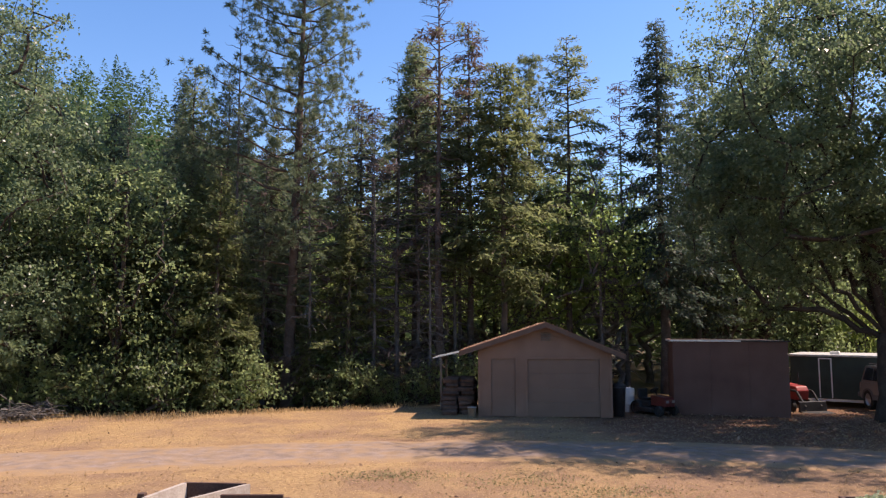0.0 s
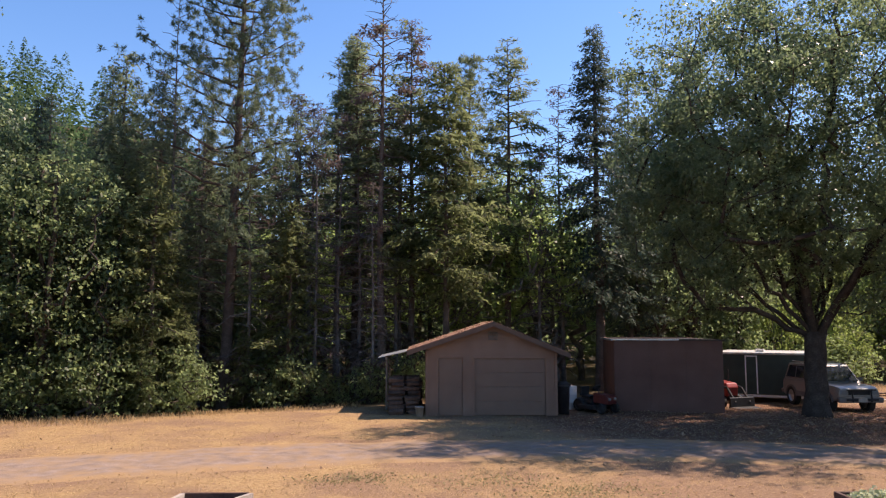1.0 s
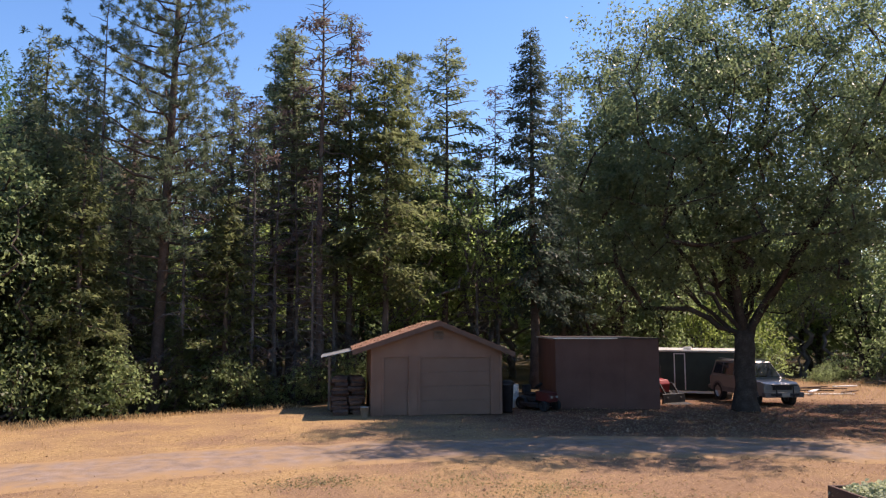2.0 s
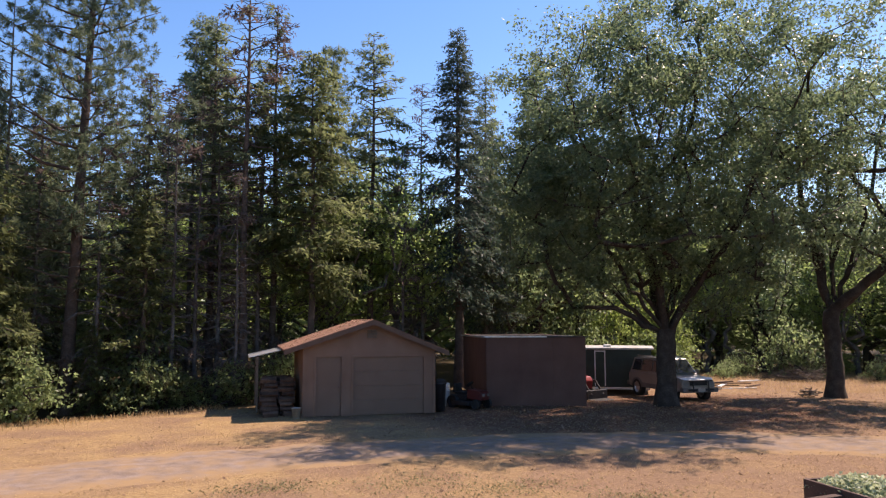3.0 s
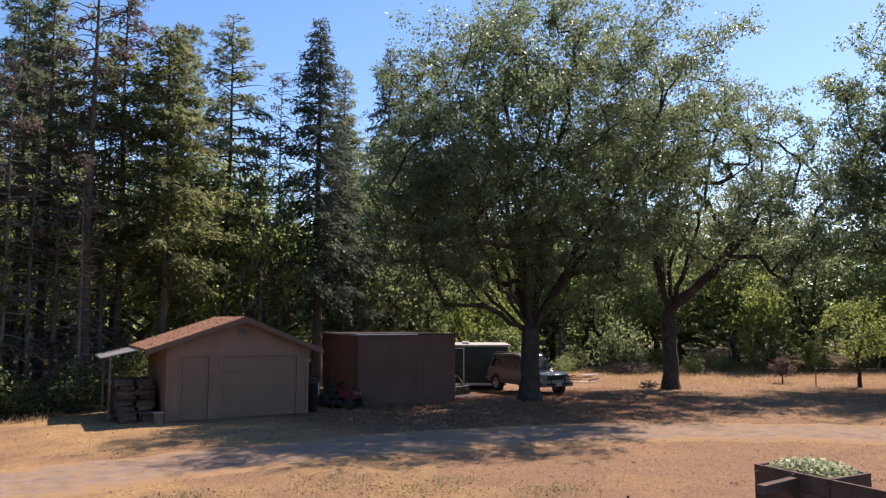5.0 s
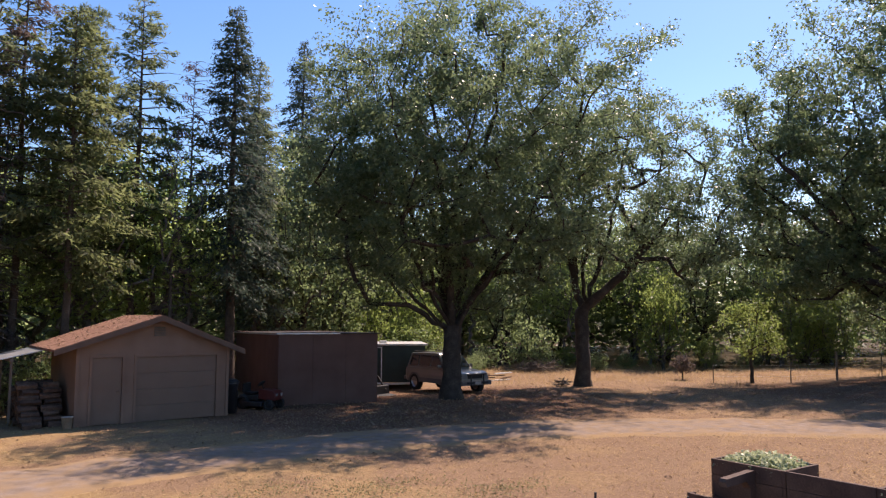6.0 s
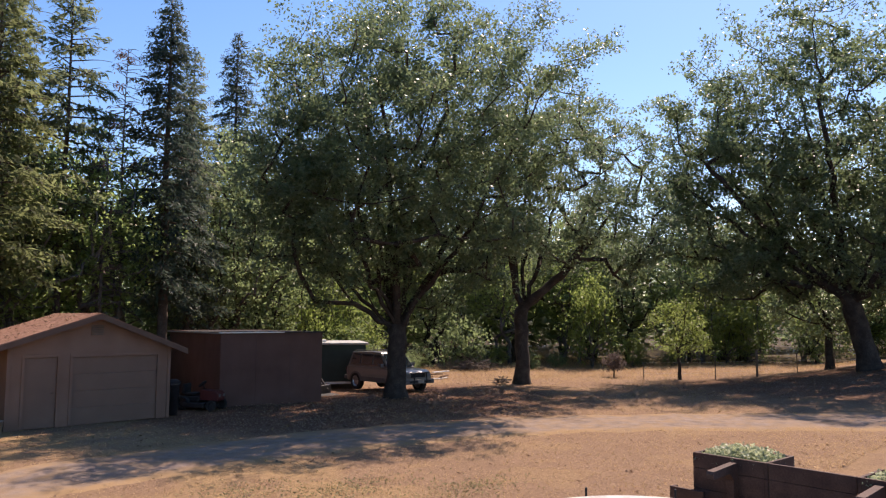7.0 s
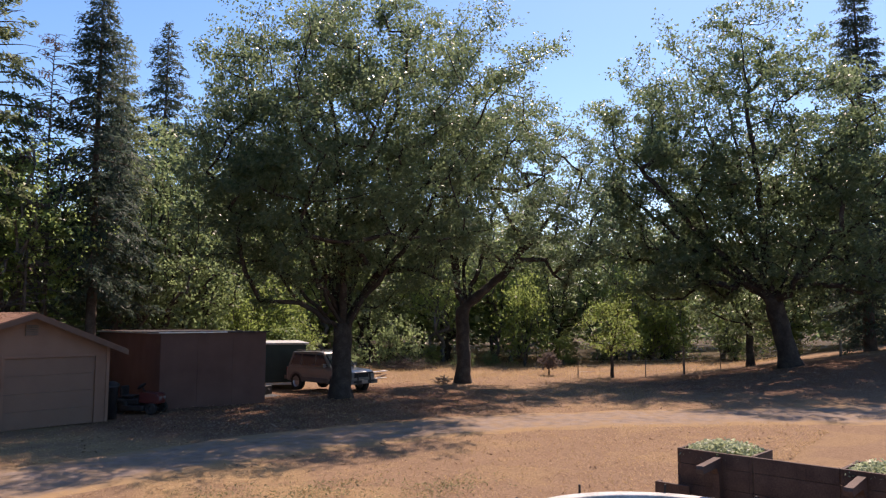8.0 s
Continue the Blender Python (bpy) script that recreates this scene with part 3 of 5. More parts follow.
# ---- the woods behind, from a few kinds of tree ----
rng = np.random.default_rng(77)
kinds = {
    "fir": tagged(conifer("fir_tree", -11.5, 33.5, 51, 15.5, 0.2, 1.6, 2.7, M_FIR, M_PBARK, "fir", 0.23, 0.65, fill=0.75), "green fir in a dense mixed wood", "tree", "woods"),
    "olive": tagged(conifer("cedar_tree", -8.9, 29.3, 52, 9.5, 0.15, 0.5, 2.5, M_OLIVE, M_PBARK, "fir", 0.19, 0.75, droop=0.18, fill=0.9), "olive-green cedar with low branches at the wood's edge", "tree", "woods"),
    "dark": tagged(conifer("spruce_tree", -13.0, 36.0, 53, 15.8, 0.22, 1.2, 2.9, M_DARKFIR, M_PBARK, "fir", 0.23, 0.8, fill=0.75), "dark spruce in a dense mixed wood", "tree", "woods"),
    "bare": tagged(conifer("dead_fir", -3.4, 34.6, 54, 13.5, 0.11, 1.0, 1.9, M_RUST, M_GBARK, "fir", 0.2, 0.5, bare=0.85, fill=0.5), "thin dead fir with bare twigs", "tree", "woods"),
    "broad": tagged(broadleaf("maple_tree", 8.4, 41.0, 55, 0.16, 3.2, [(0, 0, 7.2, 3.1, 3.1, 4.2)], 130, 54, 0.172, M_YELLOW, M_GBARK, 5, clump_r=0.6, stems=3), "yellow-green maple with several slender stems", "tree", "woods"),
    "alder": tagged(broadleaf("alder_tree", -12.0, 28.6, 56, 0.15, 2.0, [(0, 0, 5.6, 3.0, 2.8, 4.4)], 150, 58, 0.16, M_SHRUB, M_BARK, 5, clump_r=0.6, stems=2), "dark green alder at the edge of the woods", "tree", "woods"),
    # Sun on the bush row is put into the brighter leaf colour here.
    "hazel": tagged(broadleaf("hazel_bush", 27.0, 41.0, 58, 0.05, 0.5, [(0, 0, 1.7, 1.7, 1.6, 1.7), (0.4, 0, 2.6, 1.0, 1.0, 1.2)], 60, 58, 0.13, M_SAPLING, M_GBARK, 5, clump_r=0.45, stems=3), "hazel bush beyond the field, yellow-green brightened to look sunlit", "bush", "woods"),
    "bush": tagged(broadleaf("bush", -7.6, 28.6, 57, 0.05, 0.5, [(0, 0, 1.2, 1.5, 1.3, 1.3)], 46, 42, 0.14, M_SHRUB, M_BARK, 5, clump_r=0.42, stems=3), "leafy green bush at the edge of the woods", "bush", "woods"),
}
spots = [("olive", -4.0, 31.4, 0.9), ("olive", -10.6, 30.8, 1.1), ("dark", -13.8, 30.6, 0.8), ("fir", -10.4, 31.6, 0.75), ("alder", -16.5, 31.5, 1.3), ("dark", -10.2, 34.5, 0.95), ("fir", -8.4, 36.2, 0.85),
         ("fir", -4.2, 37.5, 0.9), ("bare", -1.2, 34.0, 1.0), ("bare", -4.6, 33.0, 0.8), ("bare", 0.9, 36.8, 1.1), ("broad", 4.7, 36.2, 0.95), ("broad", 7.9, 37.2, 1.0), ("olive", -5.7, 30.9, 0.36), ("olive", -7.7, 29.5, 0.4), ("olive", -8.9, 28.3, 0.42), ("broad", -4.6, 40.5, 0.85), 
         ("broad", 5.2, 40.0, 0.9), ("broad", 11.5, 44.5, 1.0), ("broad", 7.0, 46, 1.1), ("dark", 13.2, 38.6, 0.85), ("alder", 15.6, 40.5, 1.2), 
         ("fir", 16.8, 45.5, 1.05), ("alder", 18.4, 42.5, 1.5), ("fir", 18.5, 50, 0.95), ("broad", 22, 46, 1.1), ("broad", 26, 48.5, 1.0), ("broad", 30, 47, 0.95), ("alder", 28, 50, 1.3),
         ("broad", 34, 45, 1.0), ("alder", 38, 44.5, 1.2), ("broad", 41, 40, 0.95), ("broad", 46, 37, 1.0), ("alder", 45, 42, 1.3), ("alder", 49, 33, 1.1), ("broad", 52, 30, 0.9), ("alder", 55, 26.5, 1.1), ("broad", 57, 22, 0.85), ("alder", 60, 18, 1.0),
         ("alder", 21.5, 44, 1.2), ("broad", 38, 50, 1.1), ("alder", 33, 53, 1.4), ("alder", -19.5, 27.5, 1.2), ("bare", -5.6, 31.2, 0.85), ("bare", -3.0, 31.8, 0.9), ("bare", -0.6, 31.6, 0.75), ("bare", -2.0, 33.2, 1.0), ("bare", 0.6, 34.2, 0.95), ("bare", -4.2, 35.8, 1.1), ("bare", 3.6, 36.6, 1.0), ("bare", 7.6, 35.4, 0.9), ("bare", 9.2, 37.4, 1.1), ("bare", -7.8, 32.4, 0.9), ("broad", 2.2, 44, 1.0), ("broad", 6.0, 49, 1.2), ("broad", 10.5, 52, 1.2), ("broad", -2.5, 46, 1.0), ("broad", -0.6, 40.2, 0.9), ("olive", -8.3, 30.6, 0.7), ("olive", -11.8, 29.2, 0.8), ("dark", -16.5, 38, 1.0), ("fir", -14.8, 40.5, 1.0), ("fir", -19.5, 34, 1.05), ("dark", -11.5, 42, 1.0), ("fir", -22, 40, 1.1), ("fir", -8.5, 44, 1.0), ("olive", -13.5, 31.2, 1.0), ("alder", 51, 38, 1.3), ("alder", 31, 52, 1.1), ("alder", 37, 49, 1.1), ("alder", 46, 46, 1.1), ("alder", 52, 41, 1.1), ("fir", -6.0, 42.0, 0.95), ("fir", -3.2, 43.5, 0.9), ("fir", 0.5, 45.0, 0.95), ("dark", -9.0, 39.5, 0.9), ("fir", -1.0, 48.0, 1.05), ("dark", 3.4, 48.0, 0.95), ("alder", 59, 30, 1.2), ("fir", 56, 36, 0.7), ("dark", 56, 12.5, 1.0), ("fir", 47, 5, 1.1)]
for n, x, y, s in spots:
    put(kinds[n], x, y, rng.random() * 6.28, s, rng.uniform(0.92, 1.08))
for x in np.arange(-20, 3, 1.6):
    if -9.4 < x < -5.0:
        continue
    y = float(lawn_edge(x)) + rng.uniform(0.5, 1.7)
    put(kinds["bush"], x, y, rng.random() * 6.28, rng.uniform(0.55, 1.15), rng.uniform(0.8, 1.3))
for x in np.arange(21, 62, 1.7):
    y = np.interp(x, [21, 40, 62], [44, 36.5, 17]) + rng.uniform(-2.2, 2.8)
    put(kinds["hazel"] if rng.random() < 0.3 else kinds["bush"], x, y, rng.random() * 6.28, rng.uniform(0.5, 1.5), rng.uniform(0.7, 1.5))


def far_woods(name, places, seed, leafm, label):
    """Woods too far off to count: whole trees of coarse sprays in one mesh."""
    rng = np.random.default_rng(seed)
    out = []
    for x, y, H, R, conical in places:
        z = hz(x, y)
        m = 360 if conical else 430
        u = rng.random(m) ** (1.0 if conical else 0.8)
        a = rng.random(m) * 6.28
        prof = (1.02 - u) ** 0.85 if conical else np.sin(np.clip(u * 0.86 + 0.14, 0, 1) * math.pi) ** 0.6
        rr = R * prof * rng.uniform(0.45, 1.08, m)
        c = np.stack([x + rr * np.cos(a), y + rr * np.sin(a), z + (0.08 + 0.92 * u) * H], 1)
        d = np.stack([np.cos(a), np.sin(a), np.full(m, -0.25 if conical else 0.1)], 1) + rng.normal(0, 0.35, (m, 3))
        ln = (0.5 + 0.8 * rng.random(m)) * (0.35 + 0.65 * prof)
        out.append(kites(c, d, np.array([0, 0, 1.0]) + rng.normal(0, 0.5, (m, 3)), ln, ln * 0.5))
    ob = kite_object(name, np.concatenate(out), leafm)
    return tagged(ob, label, "woods", kind="stuff")


hill, plain, ring = [], [], []
for i in range(310):
    d, az = rng.uniform(48, 130), radians(rng.uniform(-46, -8))
    x, y = d * math.sin(az), d * math.cos(az)
    hill.append((x, y, rng.uniform(12, 17), rng.uniform(3.0, 4.2), True))
for i in range(60):
    d, az = rng.uniform(52, 80), radians(rng.uniform(-8, 24))
    plain.append((d * math.sin(az), d * math.cos(az), rng.uniform(7, 15), rng.uniform(2.5, 4), rng.random() < 0.5))
for i in range(190):
    d, az = rng.uniform(60, 100), radians(rng.uniform(24, 100))
    plain.append((d * math.sin(az), d * math.cos(az), rng.uniform(10, 17), rng.uniform(3, 5), rng.random() < 0.3))
# Added trees behind the camera, never seen; they hold back low sky light.
for i in range(55):
    d, az = rng.uniform(50, 80), radians(rng.uniform(100, 316))
    ring.append((d * math.sin(az), d * math.cos(az), rng.uniform(10, 16), rng.uniform(3, 5), rng.random() < 0.5))
far_woods("far_hill_woods", hill, 3, M_FARFIR, "conifer woods on a far hillside in sun")
far_woods("far_woods", plain, 4, M_SHRUB, "mixed green woods beyond the field")
far_woods("far_woods", ring, 5, M_SHRUB, "mixed green woods added unseen behind the camera")


# ---- things built of boards and sheets ----
M_TAN = mat("tan_siding", [(0.17, 0.096, 0.064), (0.212, 0.124, 0.084), (0.245, 0.148, 0.102)], 1.2, 40.0, 0.75, 0.12)
M_TANDOOR = mat("tan_door_paint", [(0.158, 0.094, 0.065), (0.196, 0.12, 0.083)], 1.5, 50.0, 0.55, 0.05)
M_BROWN = mat("brown_plywood", [(0.085, 0.042, 0.031), (0.115, 0.06, 0.045), (0.14, 0.077, 0.058)], 1.2, 30.0, 0.8, 0.15)
M_ROOF = mat("brown_shingle", [(0.145, 0.07, 0.047), (0.215, 0.11, 0.072), (0.28, 0.158, 0.108)], 2.0, 50.0, 0.9, 0.4, spread=0.15)
M_TRIM = mat("brown_trim", [(0.10, 0.058, 0.04), (0.15, 0.09, 0.062)], 3.0, 40.0, 0.7, 0.1)
M_METAL = mat("galvanised_sheet", [(0.45, 0.46, 0.47), (0.62, 0.63, 0.64)], 2.0, 30.0, 0.4, 0.05, 0.7)
M_WHITE = mat("white_paint", [(0.62, 0.61, 0.58), (0.78, 0.77, 0.75)], 2.0, 40.0, 0.5, 0.05)
M_POST = mat("weathered_post", [(0.09, 0.07, 0.055), (0.2, 0.16, 0.125)], 4.0, 40.0, 0.9, 0.4)
M_BOARD = mat("stained_board", [(0.04, 0.02, 0.014), (0.082, 0.044, 0.031), (0.13, 0.077, 0.055)], 3.0, 45.0, 0.75, 0.3)
M_PALE = mat("bare_wood", [(0.22, 0.18, 0.14), (0.36, 0.31, 0.26), (0.45, 0.40, 0.34)], 3.0, 45.0, 0.8, 0.25)
M_ROOFWHITE = mat("weathered_white_roof", [(0.22, 0.21, 0.19), (0.42, 0.41, 0.38), (0.56, 0.55, 0.52)], 2.6, 24.0, 0.6, 0.15)
M_FELT = mat("roof_felt", [(0.03, 0.027, 0.025), (0.07, 0.06, 0.055)], 3.0, 50.0, 0.9, 0.3)
M_GREEN = mat("dark_green_siding", [(0.02, 0.035, 0.03), (0.04, 0.06, 0.05)], 2.0, 30.0, 0.6, 0.1)
M_DARK = mat("black_plastic", [(0.012, 0.012, 0.013), (0.03, 0.03, 0.03)], 6.0, 60.0, 0.6, 0.1)


def box_bm(bm, x0, x1, y0, y1, z0, z1, bevel=0.0):
    vs = [bm.verts.new(p) for p in ((x0, y0, z0), (x1, y0, z0), (x1, y1, z0), (x0, y1, z0), (x0, y0, z1), (x1, y0, z1), (x1, y1, z1), (x0, y1, z1))]
    fs = [bm.faces.new([vs[i] for i in q]) for q in ((3, 2, 1, 0), (4, 5, 6, 7), (0, 1, 5, 4), (1, 2, 6, 5), (2, 3, 7, 6), (3, 0, 4, 7))]
    if bevel:
        bmesh.ops.bevel(bm, geom=list({e for f in fs for e in f.edges}), offset=bevel, segments=2, affect="EDGES", profile=0.6)


def part(name, bm, material, parent, label=""):
    me = bpy.data.meshes.new(name)
    bm.normal_update()
    bm.to_mesh(me)
    bm.free()
    me.materials.append(material)
    ob = new(name, me)
    ob.parent = parent
    if label:
        ob["label"] = label
    return ob


def box(name, material, parent, x0, x1, y0, y1, z0, z1, bevel=0.006, label=""):
    bm = bmesh.new()
    box_bm(bm, x0, x1, y0, y1, z0, z1, bevel)
    return part(name, bm, material, parent, label)


def prism(name, material, parent, outline, axis, a, b, label="", bevel=0.0):
    """An outline in two axes drawn out along the third, from a to b."""
    bm = bmesh.new()
    put3 = {"x": lambda p, t: (t, p[0], p[1]), "y": lambda p, t: (p[0], t, p[1]), "z": lambda p, t: (p[0], p[1], t)}[axis]
    lo, hi = [bm.verts.new(put3(p, a)) for p in outline], [bm.verts.new(put3(p, b)) for p in outline]
    n = len(outline)
    bm.faces.new(lo[::-1])
    bm.faces.new(hi)
    for i in range(n):
        bm.faces.new((lo[i], lo[(i + 1) % n], hi[(i + 1) % n], hi[i]))
    bmesh.ops.recalc_face_normals(bm, faces=bm.faces)
    if bevel:
        bmesh.ops.bevel(bm, geom=bm.edges[:], offset=bevel, segments=2, affect="EDGES", profile=0.6)
    return part(name, bm, material, parent, label)


def rod(name, material, parent, p, q, r, sides=8, label="", r2=None):
    w = Wood()
    w.tube([p, q], [r, r if r2 is None else r2], sides)
    w.f.append(tuple(range(sides))[::-1])
    ob = w.object(name, material, parent)
    ob.data.polygons.foreach_set("use_smooth", [False] * len(ob.data.polygons))
    if label:
        ob["label"] = label
    return ob


# the tan garage, its front along local x
GW, GD, EAVE, RIDGE = 4.62, 4.0, 2.27, 3.2
garage = thing("garage", 1.23, 26.28, 0, -4.7)
tagged(garage, "small tan garage with a gable roof and two doors", "garage")
RX, LEFT = 2.36, 2.37


prism("front_wall", M_TAN, garage, [(0, 0), (0.45, 0), (0.45, 2.0), (1.30, 2.0), (1.30, 0), (1.72, 0), (1.72, 1.98), (4.20, 1.98), (4.20, 0), (GW, 0), (GW, EAVE), (RX, RIDGE - 0.06), (0, LEFT)], "y", 0, 0.12)
prism("back_wall", M_TAN, garage, [(0, 0), (GW, 0), (GW, EAVE), (RX, RIDGE - 0.06), (0, LEFT)], "y", GD - 0.12, GD)
box("side_wall", M_TAN, garage, 0, 0.12, 0.12, GD - 0.12, 0, LEFT, 0)
box("side_wall", M_TAN, garage, GW - 0.12, GW, 0.12, GD - 0.12, 0, EAVE, 0)
door = box("door", M_TANDOOR, garage, 0.454, 1.296, 0.03, 0.07, 0.01, 1.994, 0.004, "tan painted side door")
rod("door_knob", M_TRIM, door, (1.2, -0.03, 0.98), (1.2, 0.03, 0.98), 0.03)
for x0, x1 in ((0.37, 0.45), (1.30, 1.38), (1.64, 1.72), (4.20, 4.28)):
    box("door_trim", M_TAN, garage, x0, x1, -0.025, 0.0, 0, 2.0, 0.004)
box("door_trim", M_TAN, garage, 0.37, 1.38, -0.026, 0.0, 2.0, 2.09, 0.004)
box("door_trim", M_TAN, garage, 1.64, 4.28, -0.026, 0.0, 1.98, 2.07, 0.004)
over = new("overhead_door")
over.parent = garage
over["label"] = "tan sectional overhead door"
for i in range(4):
    box("panel", M_TANDOOR, over, 1.724, 4.196, 0.03, 0.07, 0.008 + i * 0.4925, 0.497 + i * 0.4925, 0.004)
for x0, x1 in ((0.0, 0.1), (GW - 0.1, GW)):
    box("corner_board", M_TAN, garage, x0, x1, -0.03, -0.003, 0, EAVE - 0.02, 0.004)
vent = new("gable_vent")
vent.parent = garage
for i in range(6):
    box("slat", M_POST, vent, RX - 0.17, RX + 0.17, -0.05, 0.0, 2.62 + i * 0.05, 2.655 + i * 0.05, 0.003)
sl = 0.332
slr = (RIDGE - EAVE) / (GW - RX)
LX, RXX = -0.65, GW + 0.42
F, Bk = -0.32, GD + 0.3
prism("roof", M_ROOF, garage, [(LX, RIDGE - sl * (RX - LX)), (RX, RIDGE), (RX, RIDGE + 0.07), (LX, RIDGE - sl * (RX - LX) + 0.07)], "y", F, Bk)
prism("roof", M_ROOF, garage, [(RX + 0.002, RIDGE), (RXX, RIDGE - slr * (RXX - RX)), (RXX, RIDGE - slr * (RXX - RX) + 0.07), (RX + 0.002, RIDGE + 0.07)], "y", F, Bk)
prism("barge_board", M_TRIM, garage, [(LX, RIDGE - sl * (RX - LX) - 0.11), (RX, RIDGE - 0.11), (RX, RIDGE + 0.04), (LX, RIDGE - sl * (RX - LX) + 0.04)], "y", F - 0.025, F - 0.001)
prism("barge_board", M_TRIM, garage, [(RX + 0.002, RIDGE - 0.11), (RXX, RIDGE - slr * (RXX - RX) - 0.11), (RXX, RIDGE - slr * (RXX - RX) + 0.04), (RX + 0.002, RIDGE + 0.04)], "y", F - 0.025, F - 0.001)

# the lean-to beside it
lean_to = thing("lean_to", 1.23, 26.28, 0, -4.7)
tagged(lean_to, "open lean-to with a pale metal roof beside a garage", "lean-to")
prism("roof_sheet", M_METAL, lean_to, [(-1.75, 1.93), (-0.63, 2.17), (-0.63, 2.2), (-1.75, 1.96)], "y", 1.6, 4.3)
for y in (1.7, 4.15):
    box("post", M_POST, lean_to, -1.48, -1.41, y, y + 0.07, 0, 1.86, 0.006)
box("beam", M_POST, lean_to, -1.5, -1.4, 1.62, 4.28, 1.86, 1.965, 0.006)

# the flat-roofed brown shed
shed = thing("shed", 8.3, 27.05, -0.05, -15.5)
tagged(shed, "brown plywood shed with a flat metal-edged roof", "shed")
SW, SD, SH = 3.85, 8.2, 2.62
for i in range(3):
    box("wall_panel", M_BROWN, shed, i * SW / 3 + 0.002, (i + 1) * SW / 3 - 0.002, 0, 0.09, 0, SH, 0.004)
box("side_wall", M_BROWN, shed, 0.001, 0.09, 0.092, SD, 0, SH, 0)
box("side_wall", M_BROWN, shed, SW - 0.09, SW - 0.001, 0.092, SD, 0, SH, 0)
box("back_wall", M_BROWN, shed, 0.092, SW - 0.092, SD - 0.09, SD - 0.001, 0, SH, 0)
prism("roof", M_FELT, shed, [(-0.08, SH + 0.005), (SD + 0.1, SH - 0.08), (SD + 0.1, SH - 0.035), (-0.08, SH + 0.05)], "x", -0.08, SW + 0.08, "dark felt roof")
prism("drip_edge", M_METAL, shed, [(-0.08, SH - 0.01), (SD + 0.1, SH - 0.09), (SD + 0.1, SH - 0.03), (-0.08, SH + 0.054)], "x", -0.095, -0.082, "pale metal drip edge, only where the roof edge is lit")
# Front strip is cut at 60%: its length stands for the lit stretch.
box("drip_edge", M_METAL, shed, -0.095, SW * 0.6, -0.095, -0.082, SH + 0.012, SH + 0.054, 0.002, "pale metal drip edge, only where the roof edge is lit")

# the dark trailer with a white roof
trailer = thing("trailer", 15.0, 32.4, -0.2, -34.6)
tagged(trailer, "dark green trailer with a white roof edge and glazed door", "trailer")
TL = 3.7
box("body", M_GREEN, trailer, 0, TL, 0, 3.2, 0.3, 2.05, 0.03)
box("roof", M_ROOFWHITE, trailer, -0.1, TL + 0.12, -0.15, 3.3, 2.05, 2.14, 0.03, "white metal roof")
box("sill", M_WHITE, trailer, 0.2, TL - 0.1, -0.06, -0.004, 0.2, 0.3, 0.005)
for x0 in (1.1, 1.56):
    box("door_frame", M_WHITE, trailer, x0, x0 + 0.05, -0.03, -0.003, 0.35, 1.95, 0.004)
box("door_frame", M_WHITE, trailer, 1.1, 1.61, -0.03, -0.003, 1.95, 2.0, 0.004)
box("roof_vent", M_WHITE, trailer, 1.5, 1.85, 0.5, 0.85, 2.14, 2.27, 0.02)
box("door", M_GREEN, trailer, 1.15, 1.56, -0.02, -0.002, 0.32, 1.95, 0.004)


# ---- the sport utility car ----
def glass_mat(name, tint=(0.02, 0.025, 0.03)):
    m = bpy.data.materials.new(name)
    m.use_nodes = True
    b = m.node_tree.nodes["Principled BSDF"]
    b.inputs["Base Color"].default_value = (*tint, 1)
    b.inputs["Roughness"].default_value, b.inputs["Specular IOR Level"].default_value = 0.06, 0.7
    return m


M_GLASS = glass_mat("tinted_glass")
M_LAMP = glass_mat("headlight_lens", (0.2, 0.2, 0.19))
M_SILVER = mat("silver_car_paint", [(0.19, 0.175, 0.155), (0.25, 0.23, 0.205)], 0.8, 40.0, 0.3, 0.02, 0.35, spec=0.5)
M_CLAD = mat("grey_cladding", [(0.10, 0.09, 0.085), (0.15, 0.14, 0.13)], 2.0, 40.0, 0.6, 0.05)
M_TYRE = mat("tyre_rubber", [(0.015, 0.015, 0.015), (0.035, 0.033, 0.03)], 6.0, 50.0, 0.85, 0.3)
M_RIM = mat("alloy_rim", [(0.35, 0.35, 0.35), (0.5, 0.5, 0.5)], 5.0, 50.0, 0.35, 0.03, 0.8)
M_RED = mat("red_paint", [(0.21, 0.02, 0.018), (0.31, 0.03, 0.025)], 2.0, 40.0, 0.4, 0.05, spec=0.5)


M_MAROON = mat("dark_red_paint", [(0.07, 0.012, 0.012), (0.12, 0.02, 0.018)], 2.0, 40.0, 0.4, 0.05, spec=0.5)


def wheel(parent, x, y, r, w, rimm=None):
    """A wheel with its axle along local y."""
    h = new("wheel")
    h.parent = parent
    h.location = (x, y, r)

    def turned(nm, outline, material, n=28):
        bm = bmesh.new()
        rings = [[bm.verts.new((q * math.cos(a), t, q * math.sin(a))) for q, t in outline] for a in (2 * math.pi * i / n for i in range(n))]
        for i in range(n):
            p, q = rings[i], rings[(i + 1) % n]
            for j in range(len(outline) - 1):
                bm.faces.new((p[j], p[j + 1], q[j + 1], q[j]))
        bmesh.ops.recalc_face_normals(bm, faces=bm.faces)
        part(nm, bm, material, h)

    turned("tyre", [(r * 0.62, -w / 2), (r * 0.93, -w / 2), (r, -w * 0.36), (r, w * 0.36), (r * 0.93, w / 2), (r * 0.62, w / 2), (r * 0.62, -w / 2)], M_TYRE)
    turned("rim", [(0.01, -w * 0.3), (r * 0.15, -w * 0.34), (r * 0.5, -w * 0.2), (r * 0.62, -w * 0.44), (r * 0.62, w * 0.44), (r * 0.5, w * 0.2), (r * 0.15, w * 0.34), (0.01, w * 0.3)], rimm or M_RIM)
    return h


